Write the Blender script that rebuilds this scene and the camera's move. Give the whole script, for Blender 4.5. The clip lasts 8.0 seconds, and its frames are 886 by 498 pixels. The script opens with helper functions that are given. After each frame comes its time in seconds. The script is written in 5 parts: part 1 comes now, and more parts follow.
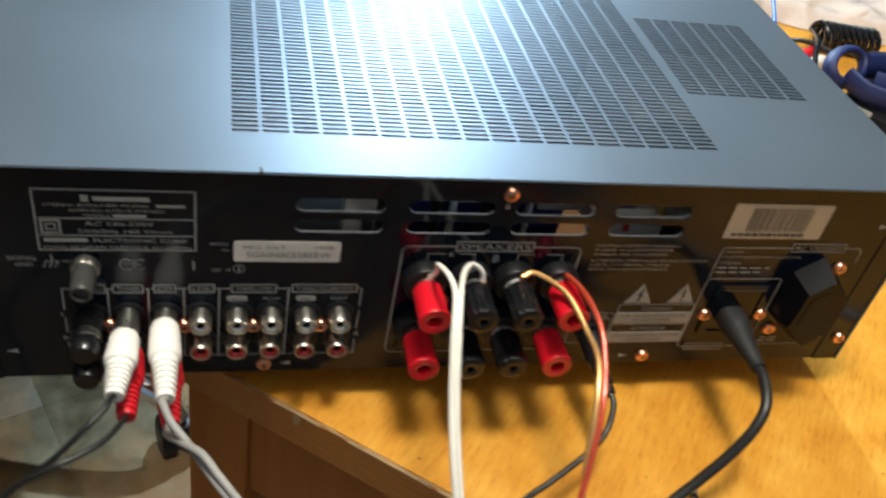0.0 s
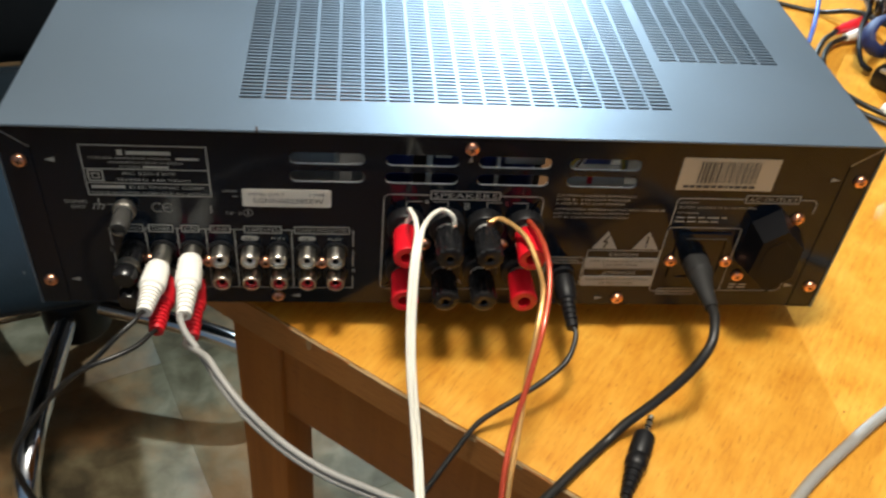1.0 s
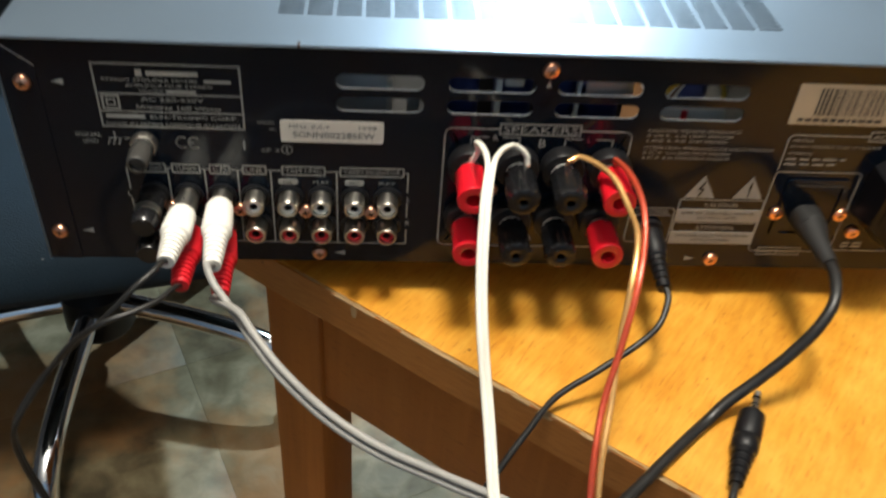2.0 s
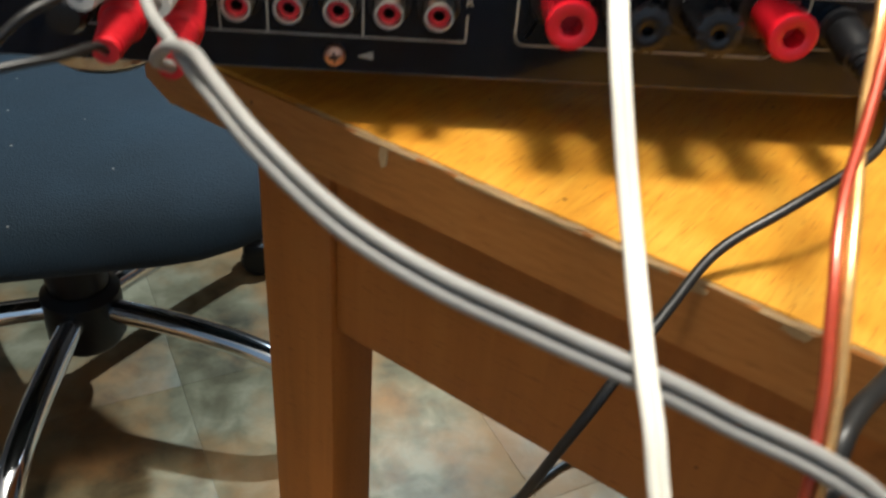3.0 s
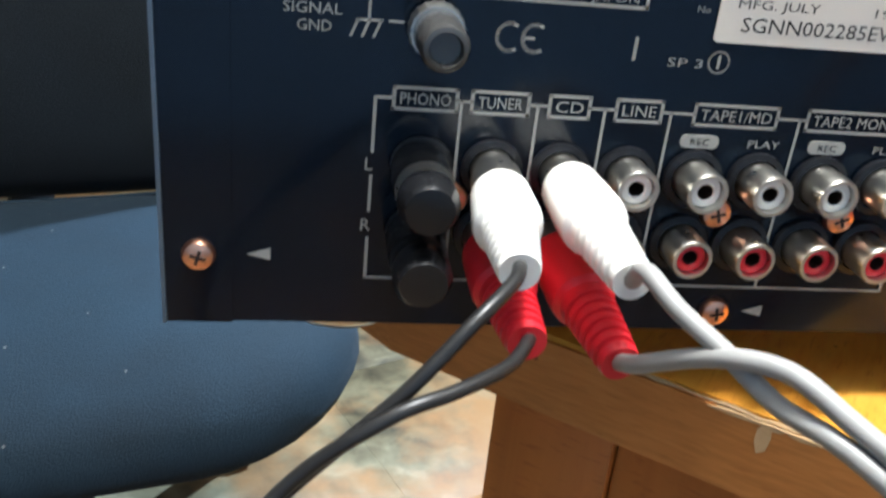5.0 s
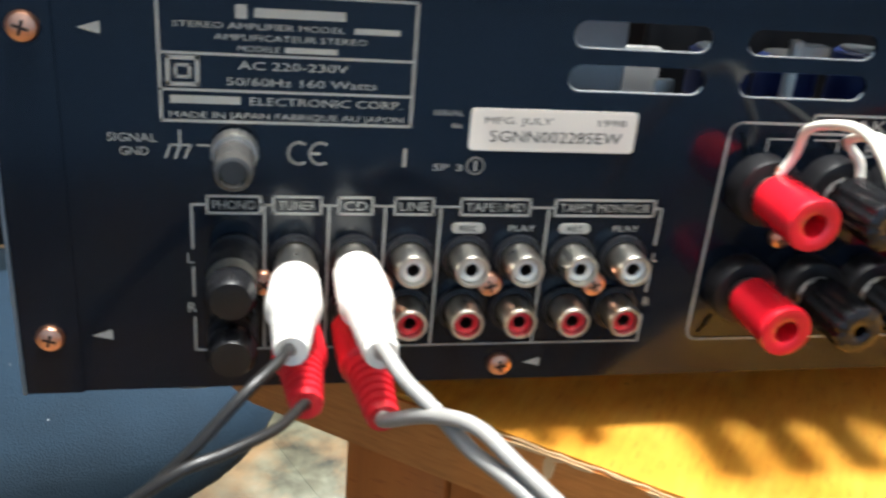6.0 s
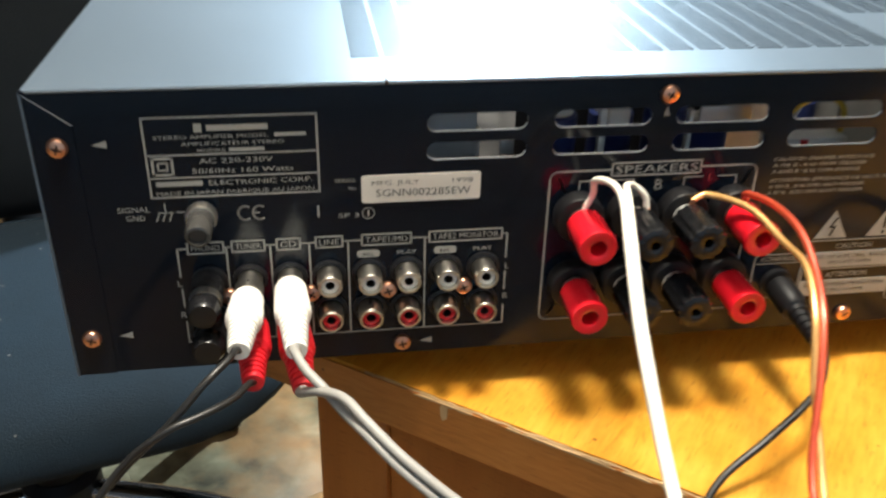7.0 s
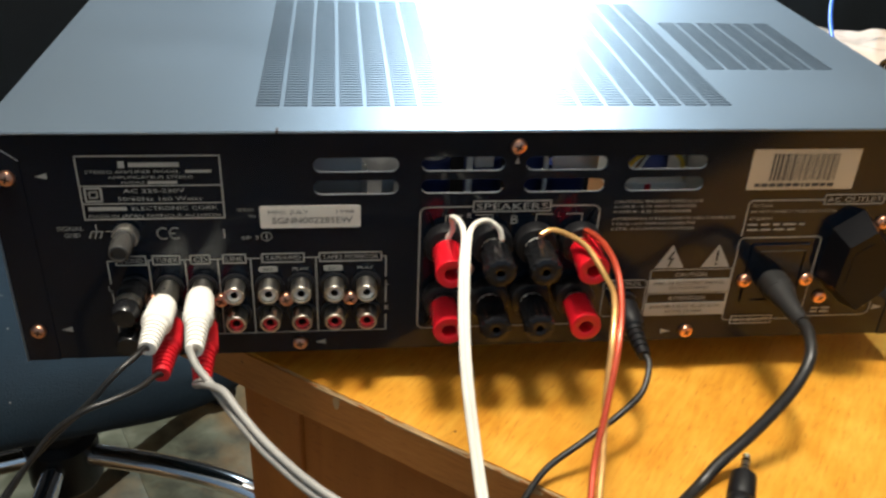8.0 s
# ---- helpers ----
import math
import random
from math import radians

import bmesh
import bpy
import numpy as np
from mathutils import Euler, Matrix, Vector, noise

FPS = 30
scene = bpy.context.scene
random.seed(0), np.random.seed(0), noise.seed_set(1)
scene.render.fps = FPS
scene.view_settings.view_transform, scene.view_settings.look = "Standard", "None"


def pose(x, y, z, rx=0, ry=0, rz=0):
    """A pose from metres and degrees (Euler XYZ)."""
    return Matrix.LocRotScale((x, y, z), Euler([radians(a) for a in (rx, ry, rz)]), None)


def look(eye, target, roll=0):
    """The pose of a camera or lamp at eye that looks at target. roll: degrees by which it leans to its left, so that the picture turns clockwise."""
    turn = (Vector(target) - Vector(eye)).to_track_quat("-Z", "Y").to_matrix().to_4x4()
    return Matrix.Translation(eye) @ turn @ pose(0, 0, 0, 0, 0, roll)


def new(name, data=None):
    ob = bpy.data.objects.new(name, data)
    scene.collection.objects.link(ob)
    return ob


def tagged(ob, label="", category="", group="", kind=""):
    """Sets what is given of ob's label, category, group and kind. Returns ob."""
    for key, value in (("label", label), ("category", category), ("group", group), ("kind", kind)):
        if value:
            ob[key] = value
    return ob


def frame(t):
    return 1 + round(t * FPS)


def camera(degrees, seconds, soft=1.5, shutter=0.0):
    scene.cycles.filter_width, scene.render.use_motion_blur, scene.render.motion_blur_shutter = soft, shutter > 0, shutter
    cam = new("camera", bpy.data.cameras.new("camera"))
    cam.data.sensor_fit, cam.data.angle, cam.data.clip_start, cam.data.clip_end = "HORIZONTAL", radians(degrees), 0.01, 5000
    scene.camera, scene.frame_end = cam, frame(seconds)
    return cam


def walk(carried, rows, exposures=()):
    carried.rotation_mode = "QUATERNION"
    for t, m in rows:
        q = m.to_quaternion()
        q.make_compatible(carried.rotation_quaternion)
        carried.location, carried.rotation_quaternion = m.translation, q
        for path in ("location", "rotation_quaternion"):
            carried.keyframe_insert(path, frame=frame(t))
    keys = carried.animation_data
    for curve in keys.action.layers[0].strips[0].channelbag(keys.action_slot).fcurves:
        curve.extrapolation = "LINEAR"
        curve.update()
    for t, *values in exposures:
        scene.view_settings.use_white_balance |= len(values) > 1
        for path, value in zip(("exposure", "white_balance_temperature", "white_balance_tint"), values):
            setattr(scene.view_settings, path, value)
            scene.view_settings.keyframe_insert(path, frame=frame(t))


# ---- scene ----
cam = camera(52.6, 8.0, soft=2.4, shutter=0.5)
PATH = [
    (0, (0.102, -0.27, 0.316), (0.595, 1.204, -0.942), 12.4),
    (0.5, (0.149, -0.302, 0.327), (0.499, 1.18, -0.97), 9.6),
    (1, (0.16, -0.337, 0.35), (0.365, 1.155, -0.966), 5.9),
    (1.5, (0.142, -0.323, 0.32), (0.294, 1.159, -1.014), 4.7),
    (1.7, (0.148, -0.32, 0.312), (0.307, 1.177, -1.006), 4.7),
    (2.8, (0.147, -0.256, 0.155), (0.254, 1.336, -1.051), 4.5),
    (3, (0.143, -0.249, 0.129), (0.25, 1.374, -1.035), 4.5),
    (3.2, (0.132, -0.249, 0.115), (0.247, 1.406, -1.002), 5.1),
    (3.5, (0.102, -0.245, 0.113), (0.215, 1.452, -0.94), 6.0),
    (4, (0.049, -0.219, 0.11), (0.221, 1.509, -0.882), 6.1),
    (4.2, (0.039, -0.205, 0.111), (0.25, 1.524, -0.872), 6.3),
    (5.3, (0.034, -0.161, 0.113), (0.374, 1.636, -0.697), 5.6),
    (5.5, (0.04, -0.17, 0.121), (0.42, 1.626, -0.671), 5.4),
    (6, (0.061, -0.199, 0.142), (0.458, 1.589, -0.661), 5.1),
    (6.5, (0.086, -0.23, 0.16), (0.429, 1.555, -0.676), 2.6),
    (6.7, (0.089, -0.249, 0.185), (0.413, 1.487, -0.755), 2.1),
    (7, (0.093, -0.28, 0.215), (0.37, 1.449, -0.751), 1.4),
    (7.5, (0.122, -0.315, 0.24), (0.348, 1.413, -0.741), 1.2),
    (8, (0.143, -0.332, 0.262), (0.364, 1.381, -0.746), 2.6),
]
walk(cam, [(t, look(eye, target, roll)) for t, eye, target, roll in PATH], exposures=[(0, -0.24, 6250, 10), (1.0, -0.12, 6450, 10), (1.7, 0.0, 6450, 10), (2.8, 0.30, 6350, 10), (3.5, 0.62, 5900, 10), (4.2, 1.28, 5150, 10), (5.5, 1.0, 5750, 10), (6.0, 1.3, 5750, 10), (6.5, 1.02, 6050, 10), (7.2, 0.55, 6700, 10), (8, 0.12, 6500, 10)])

# ---------------------------------------------------------------- light
world = bpy.data.worlds.new("room_air")
scene.world = world
world.use_nodes = True
world.node_tree.nodes["Background"].inputs[0].default_value = (0.45, 0.6, 0.8, 1)
world.node_tree.nodes["Background"].inputs[1].default_value = 0.02


def area_lamp(name, eye, target, size, watts, colour, size_y=None):
    data = bpy.data.lights.new(name, "AREA")
    data.energy, data.color, data.size = watts, colour, size
    if size_y:
        data.shape, data.size_y = "RECTANGLE", size_y
    ob = new(name, data)
    ob.matrix_world = look(eye, target)
    return ob


bulb = bpy.data.lights.new("ceiling_bulb", "POINT")
bulb.energy, bulb.color, bulb.shadow_soft_size = 92, (1.0, 0.93, 0.80), 0.13
new("ceiling_bulb", bulb).location = (0.16, -0.12, 1.40)
area_lamp("desk_light", (0.45, 1.30, 0.60), (0.3, 0.1, 0.05), 0.04, 31, (0.66, 0.86, 1.0), 0.04)

# ---------------------------------------------------------------- materials


def material(name, colour, rough=0.5, metal=0.0, vary=0.25, scale=60.0, bump=0.05, fine=900.0, spec=0.5, coat=0.0):
    """A plain surface with blotches at one scale and grain at another."""
    m = bpy.data.materials.new(name)
    m.use_nodes = True
    n, l = m.node_tree.nodes, m.node_tree.links
    p = n["Principled BSDF"]
    p.inputs["Metallic"].default_value = metal
    p.inputs["Specular IOR Level"].default_value = spec
    p.inputs["Coat Weight"].default_value = coat
    tc = n.new("ShaderNodeTexCoord")
    a = n.new("ShaderNodeTexNoise")
    a.inputs["Scale"].default_value, a.inputs["Detail"].default_value = scale, 5
    b = n.new("ShaderNodeTexNoise")
    b.inputs["Scale"].default_value, b.inputs["Detail"].default_value = fine, 3
    l.new(tc.outputs["Object"], a.inputs["Vector"])
    l.new(tc.outputs["Object"], b.inputs["Vector"])
    mix = n.new("ShaderNodeMix")
    mix.data_type = "RGBA"
    mix.inputs["A"].default_value = (*[c * (1 - vary) for c in colour], 1)
    mix.inputs["B"].default_value = (*[min(1, c * (1 + vary)) for c in colour], 1)
    add = n.new("ShaderNodeMath")
    add.operation = "MULTIPLY_ADD"
    add.inputs[1].default_value, add.inputs[2].default_value = 0.35, 0.0
    l.new(b.outputs["Fac"], add.inputs[0])
    add2 = n.new("ShaderNodeMath")
    add2.operation = "MULTIPLY_ADD"
    add2.inputs[1].default_value = 0.65
    l.new(a.outputs["Fac"], add2.inputs[0])
    l.new(add.outputs[0], add2.inputs[2])
    l.new(add2.outputs[0], mix.inputs["Factor"])
    l.new(mix.outputs["Result"], p.inputs["Base Color"])
    r = n.new("ShaderNodeMapRange")
    r.inputs["To Min"].default_value, r.inputs["To Max"].default_value = max(0.02, rough - 0.1 * rough), rough + 0.15 * rough
    l.new(a.outputs["Fac"], r.inputs["Value"])
    l.new(r.outputs["Result"], p.inputs["Roughness"])
    if bump:
        k = n.new("ShaderNodeBump")
        k.inputs["Strength"].default_value, k.inputs["Distance"].default_value = bump, 0.0006
        l.new(b.outputs["Fac"], k.inputs["Height"])
        l.new(k.outputs["Normal"], p.inputs["Normal"])
    return m


def ramp(n, stops):
    r = n.new("ShaderNodeValToRGB")
    e = r.color_ramp.elements
    while len(e) < len(stops):
        e.new(0.5)
    for i, (pos, c) in enumerate(stops):
        e[i].position, e[i].color = pos, (*c, 1)
    return r


def wood_material(name, stops, turn, rough=0.32, grain=(45, 420, 420), bump=0.10, coat=0.25, fleck=0.6, mottle=9, share=0.45):
    """Varnished veneer: stretched grain, broad tone changes, small dark flecks."""
    m = bpy.data.materials.new(name)
    m.use_nodes = True
    n, l = m.node_tree.nodes, m.node_tree.links
    p = n["Principled BSDF"]
    tc = n.new("ShaderNodeTexCoord")
    rot = n.new("ShaderNodeMapping")
    rot.inputs["Rotation"].default_value = (0, 0, radians(turn))
    l.new(tc.outputs["Object"], rot.inputs["Vector"])
    mp = n.new("ShaderNodeMapping")
    mp.inputs["Scale"].default_value = grain
    l.new(rot.outputs["Vector"], mp.inputs["Vector"])
    a = n.new("ShaderNodeTexNoise")
    a.inputs["Scale"].default_value, a.inputs["Detail"].default_value, a.inputs["Distortion"].default_value = 1.6, 8, 0.6
    l.new(mp.outputs["Vector"], a.inputs["Vector"])
    b = n.new("ShaderNodeTexNoise")
    b.inputs["Scale"].default_value, b.inputs["Detail"].default_value = mottle, 4
    l.new(tc.outputs["Object"], b.inputs["Vector"])
    mix = n.new("ShaderNodeMix")
    mix.inputs["Factor"].default_value = share
    l.new(a.outputs["Fac"], mix.inputs["A"])
    l.new(b.outputs["Fac"], mix.inputs["B"])
    r = ramp(n, stops)
    l.new(mix.outputs["Result"], r.inputs["Fac"])
    fl = n.new("ShaderNodeTexNoise")
    fl.inputs["Scale"].default_value, fl.inputs["Detail"].default_value = 4, 2
    mp2 = n.new("ShaderNodeMapping")
    mp2.inputs["Scale"].default_value = (30, 260, 260)
    l.new(rot.outputs["Vector"], mp2.inputs["Vector"])
    l.new(mp2.outputs["Vector"], fl.inputs["Vector"])
    fr = ramp(n, [(0.30, (0.62, 0.50, 0.42)), (0.40, (1, 1, 1))])
    l.new(fl.outputs["Fac"], fr.inputs["Fac"])
    mul = n.new("ShaderNodeMix")
    mul.data_type, mul.blend_type = "RGBA", "MULTIPLY"
    mul.inputs["Factor"].default_value = fleck
    l.new(r.outputs["Color"], mul.inputs["A"])
    l.new(fr.outputs["Color"], mul.inputs["B"])
    sp = n.new("ShaderNodeTexVoronoi")
    sp.inputs["Scale"].default_value = 38
    l.new(rot.outputs["Vector"], sp.inputs["Vector"])
    sq = ramp(n, [(0.022, (0.16, 0.10, 0.06)), (0.036, (1, 1, 1))])
    l.new(sp.outputs["Distance"], sq.inputs["Fac"])
    spk = n.new("ShaderNodeMix")
    spk.data_type, spk.blend_type = "RGBA", "MULTIPLY"
    spk.inputs["Factor"].default_value = 0.8
    l.new(mul.outputs["Result"], spk.inputs["A"])
    l.new(sq.outputs["Color"], spk.inputs["B"])
    l.new(spk.outputs["Result"], p.inputs["Base Color"])
    rr = n.new("ShaderNodeMapRange")
    rr.inputs["To Min"].default_value, rr.inputs["To Max"].default_value = rough - 0.06, rough + 0.16
    l.new(b.outputs["Fac"], rr.inputs["Value"])
    l.new(rr.outputs["Result"], p.inputs["Roughness"])
    p.inputs["Coat Weight"].default_value, p.inputs["Coat Roughness"].default_value = coat, 0.25
    k = n.new("ShaderNodeBump")
    k.inputs["Strength"].default_value, k.inputs["Distance"].default_value = bump, 0.0008
    l.new(a.outputs["Fac"], k.inputs["Height"])
    l.new(k.outputs["Normal"], p.inputs["Normal"])
    return m


def floor_material():
    """Vinyl that imitates cleft slate: brown, grey-green and rust patches with fine relief."""
    m = bpy.data.materials.new("slate_vinyl")
    m.use_nodes = True
    n, l = m.node_tree.nodes, m.node_tree.links
    p = n["Principled BSDF"]
    tc = n.new("ShaderNodeNewGeometry")
    a = n.new("ShaderNodeTexNoise")
    a.inputs["Scale"].default_value, a.inputs["Detail"].default_value, a.inputs["Distortion"].default_value = 3.6, 7, 0.35
    b = n.new("ShaderNodeTexNoise")
    b.inputs["Scale"].default_value, b.inputs["Detail"].default_value, b.inputs["Distortion"].default_value = 24, 9, 0.35
    l.new(tc.outputs["Position"], a.inputs["Vector"])
    l.new(tc.outputs["Position"], b.inputs["Vector"])
    mx = n.new("ShaderNodeMix")
    mx.inputs["Factor"].default_value = 0.45
    l.new(a.outputs["Fac"], mx.inputs["A"])
    l.new(b.outputs["Fac"], mx.inputs["B"])
    r = ramp(n, [(0.36, (0.050, 0.039, 0.022)), (0.45, (0.122, 0.098, 0.054)), (0.54, (0.190, 0.158, 0.092)), (0.62, (0.29, 0.242, 0.150))])
    l.new(mx.outputs["Result"], r.inputs["Fac"])
    c = n.new("ShaderNodeTexNoise")
    c.inputs["Scale"].default_value, c.inputs["Detail"].default_value, c.inputs["Roughness"].default_value = 4.5, 6, 0.62
    l.new(tc.outputs["Position"], c.inputs["Vector"])
    rust = ramp(n, [(0.43, (0, 0, 0)), (0.60, (0.75, 0.75, 0.75))])
    l.new(c.outputs["Fac"], rust.inputs["Fac"])
    tint = n.new("ShaderNodeMix")
    tint.data_type = "RGBA"
    tint.inputs["B"].default_value = (0.32, 0.155, 0.055, 1)
    l.new(rust.outputs["Color"], tint.inputs["Factor"])
    l.new(r.outputs["Color"], tint.inputs["A"])
    l.new(tint.outputs["Result"], p.inputs["Base Color"])
    p.inputs["Roughness"].default_value = 0.5
    p.inputs["Specular IOR Level"].default_value = 0.22
    k = n.new("ShaderNodeBump")
    k.inputs["Strength"].default_value, k.inputs["Distance"].default_value = 0.6, 0.004
    l.new(b.outputs["Fac"], k.inputs["Height"])
    l.new(k.outputs["Normal"], p.inputs["Normal"])
    return m


def fabric_material(name, colour, weave=750.0):
    """Woven upholstery with dust specks."""
    m = bpy.data.materials.new(name)
    m.use_nodes = True
    n, l = m.node_tree.nodes, m.node_tree.links
    p = n["Principled BSDF"]
    tc = n.new("ShaderNodeTexCoord")
    w = n.new("ShaderNodeTexVoronoi")
    w.inputs["Scale"].default_value = weave
    l.new(tc.outputs["Object"], w.inputs["Vector"])
    a = n.new("ShaderNodeTexNoise")
    a.inputs["Scale"].default_value, a.inputs["Detail"].default_value = 9, 5
    l.new(tc.outputs["Object"], a.inputs["Vector"])
    r = ramp(n, [(0.3, tuple(c * 0.75 for c in colour)), (0.7, tuple(c * 1.25 for c in colour))])
    l.new(a.outputs["Fac"], r.inputs["Fac"])
    s = n.new("ShaderNodeTexVoronoi")
    s.inputs["Scale"].default_value = 30
    l.new(tc.outputs["Object"], s.inputs["Vector"])
    sr = ramp(n, [(0.026, (1, 1, 1)), (0.040, (0, 0, 0))])
    l.new(s.outputs["Distance"], sr.inputs["Fac"])
    mix = n.new("ShaderNodeMix")
    mix.data_type = "RGBA"
    mix.inputs["B"].default_value = (0.16, 0.16, 0.15, 1)
    l.new(sr.outputs["Color"], mix.inputs["Factor"])
    l.new(r.outputs["Color"], mix.inputs["A"])
    l.new(mix.outputs["Result"], p.inputs["Base Color"])
    p.inputs["Roughness"].default_value = 0.8
    p.inputs["Specular IOR Level"].default_value = 0.18
    p.inputs["Sheen Weight"].default_value = 0.03
    k = n.new("ShaderNodeBump")
    k.inputs["Strength"].default_value, k.inputs["Distance"].default_value = 0.5, 0.0008
    l.new(w.outputs["Distance"], k.inputs["Height"])
    l.new(k.outputs["Normal"], p.inputs["Normal"])
    return m


M_COVER = material("grey_blue_sheet_paint", (0.148, 0.188, 0.230), 0.44, 0.72, 0.12, 14, 0.12, 1800)
M_PANEL = material("black_panel_paint", (0.003, 0.006, 0.012), 0.12, 0.0, 0.25, 30, 0.02, 1500, 0.31)
M_PRINT = material("grey_print", (0.29, 0.280, 0.25), 0.6, 0, 0.12, 300, 0)
M_PRINT_RED = material("red_print", (0.25, 0.03, 0.04), 0.6, 0, 0.12, 300, 0)
M_COPPER = material("copper_plating", (0.86, 0.42, 0.26), 0.28, 1.0, 0.2, 500, 0.05)
M_RECESS = material("dark_recess", (0.03, 0.015, 0.01), 0.6, 0.3, 0.2, 300, 0)
M_NICKEL = material("nickel_plating", (0.72, 0.69, 0.62), 0.28, 1.0, 0.12, 300, 0.05)
M_CHROME = material("chrome_tube", (0.80, 0.82, 0.85), 0.10, 1.0, 0.10, 20, 0.02)
M_FOOT = material("satin_champagne_metal", (0.80, 0.72, 0.60), 0.22, 1.0, 0.10, 40, 0.03)
M_WHITE_P = material("white_soft_plastic", (0.80, 0.78, 0.72), 0.38, 0, 0.06, 90, 0.03)
M_RED_P = material("red_soft_plastic", (0.62, 0.015, 0.025), 0.36, 0, 0.12, 90, 0.03)
M_RED_CAP = material("red_clear_plastic", (0.72, 0.010, 0.022), 0.20, 0, 0.10, 90, 0.02, spec=0.6, coat=0.4)
M_BLACK_CAP = material("black_gloss_plastic", (0.009, 0.009, 0.010), 0.20, 0, 0.2, 90, 0.02, spec=0.5)
M_SMOKE = material("smoky_plastic", (0.060, 0.058, 0.055), 0.20, 0.25, 0.3, 200, 0.04, spec=0.6)
M_BLACK_P = material("black_matt_plastic", (0.007, 0.007, 0.008), 0.40, 0, 0.25, 120, 0.08, spec=0.3)
M_OUTLET = material("black_outlet_plastic", (0.004, 0.004, 0.005), 0.30, 0, 0.2, 90, 0.03, spec=0.14)
M_PLUG = material("dark_grey_rubber", (0.017, 0.0165, 0.016), 0.5, 0, 0.3, 150, 0.12, spec=0.4)
M_RUBBER = material("black_cable_rubber", (0.016, 0.0155, 0.015), 0.36, 0, 0.3, 150, 0.06, spec=0.4)
M_GREY_CABLE = material("light_grey_cable", (0.27, 0.262, 0.245), 0.45, 0, 0.12, 120, 0.04)
M_WHITE_CABLE = material("cream_cable", (0.78, 0.75, 0.66), 0.45, 0, 0.08, 120, 0.05)
M_TAN_CABLE = material("clear_copper_cable", (0.74, 0.42, 0.15), 0.24, 0.6, 0.35, 420, 0.12, 700, coat=0.7)
M_RED_CABLE = material("clear_red_cable", (0.56, 0.075, 0.035), 0.24, 0.4, 0.30, 420, 0.12, 700, coat=0.7)
M_STICKER = material("paper_sticker", (0.66, 0.62, 0.54), 0.55, 0, 0.06, 80, 0.02)
M_TAN_STICKER = material("buff_sticker", (0.46, 0.39, 0.28), 0.55, 0, 0.08, 80, 0.02)
M_INK = material("black_ink", (0.03, 0.028, 0.026), 0.6, 0, 0.2, 300, 0)
M_SHEET = material("galvanised_sheet", (0.55, 0.55, 0.53), 0.42, 0.7, 0.2, 60, 0.05)
M_ALU = material("pale_aluminium", (0.46, 0.46, 0.45), 0.5, 0.25, 0.12, 60, 0.05)
M_CAPBLUE = material("blue_sleeve", (0.02, 0.035, 0.14), 0.35, 0, 0.1, 90, 0)
M_YELLOW = material("yellow_wire", (0.75, 0.50, 0.05), 0.4, 0, 0.1, 90, 0)
M_BOARD = material("brown_circuit_board", (0.20, 0.10, 0.04), 0.5, 0, 0.3, 90, 0)
M_BLUE = material("dark_blue_nylon", (0.006, 0.015, 0.085), 0.55, 0, 0.4, 40, 0.3, 700)
M_BLUE_WIRE = material("blue_wire", (0.03, 0.12, 0.55), 0.4, 0, 0.1, 90, 0)
# Darkness of the unlit room is put into this wall colour.
M_WALL = material("unlit_wall_dark", (0.05, 0.055, 0.065), 0.8, 0, 0.15, 4, 0.05)
# Pale blue chosen so the unseen south wall bounces light onto the panel.
M_WALL2 = material("bounce_wall_blue", (0.22, 0.32, 0.46), 0.8, 0, 0.10, 4, 0.05)
M_CEIL = material("ceiling_paint", (0.74, 0.74, 0.73), 0.9, 0, 0.06, 4, 0.05)
M_TOP = wood_material("honey_veneer", [(0.32, (0.47, 0.186, 0.015)), (0.50, (0.58, 0.266, 0.027)), (0.68, (0.65, 0.338, 0.045))], 90, grain=(38, 260, 260), coat=0.08, fleck=0.6, mottle=55, share=0.55)
M_EDGE = wood_material("worn_edge_wood", [(0.28, (0.30, 0.105, 0.018)), (0.5, (0.44, 0.168, 0.034)), (0.72, (0.52, 0.225, 0.058))], 0, 0.4, coat=0.05)
M_LEG = wood_material("red_brown_wood", [(0.25, (0.35, 0.104, 0.013)), (0.5, (0.46, 0.148, 0.021)), (0.75, (0.53, 0.188, 0.031))], 0, 0.42, (90, 90, 5), 0.06, 0.03)
M_RAW = material("bare_chipped_wood", (0.44, 0.29, 0.14), 0.8, 0, 0.25, 300, 0.3)
M_GROUT = material("brown_joint", (0.21, 0.165, 0.10), 0.8, 0, 0.2, 40, 0.1)
M_FLOOR = floor_material()
M_SEAT = fabric_material("charcoal_weave", (0.0052, 0.0132, 0.0215))
M_BACK = fabric_material("black_weave", (0.0026, 0.0048, 0.0070))

# ---------------------------------------------------------------- mesh helpers


def link(name, bm, mat, parent=None, label="", angle=35):
    me = bpy.data.meshes.new(name)
    bm.normal_update()
    bm.to_mesh(me)
    bm.free()
    for f in me.polygons:
        f.use_smooth = True
    me.set_sharp_from_angle(angle=radians(angle))
    me.materials.append(mat)
    ob = new(name, me)
    if parent:
        ob.parent = parent
    if label:
        ob["label"] = label
    return ob


def part(name, bm, mat, parent, label=""):
    return link(name, bm, mat, parent, label)


def empty(name, at=(0, 0, 0)):
    ob = new(name)
    ob.location = at
    ob.empty_display_size = 0.02
    return ob


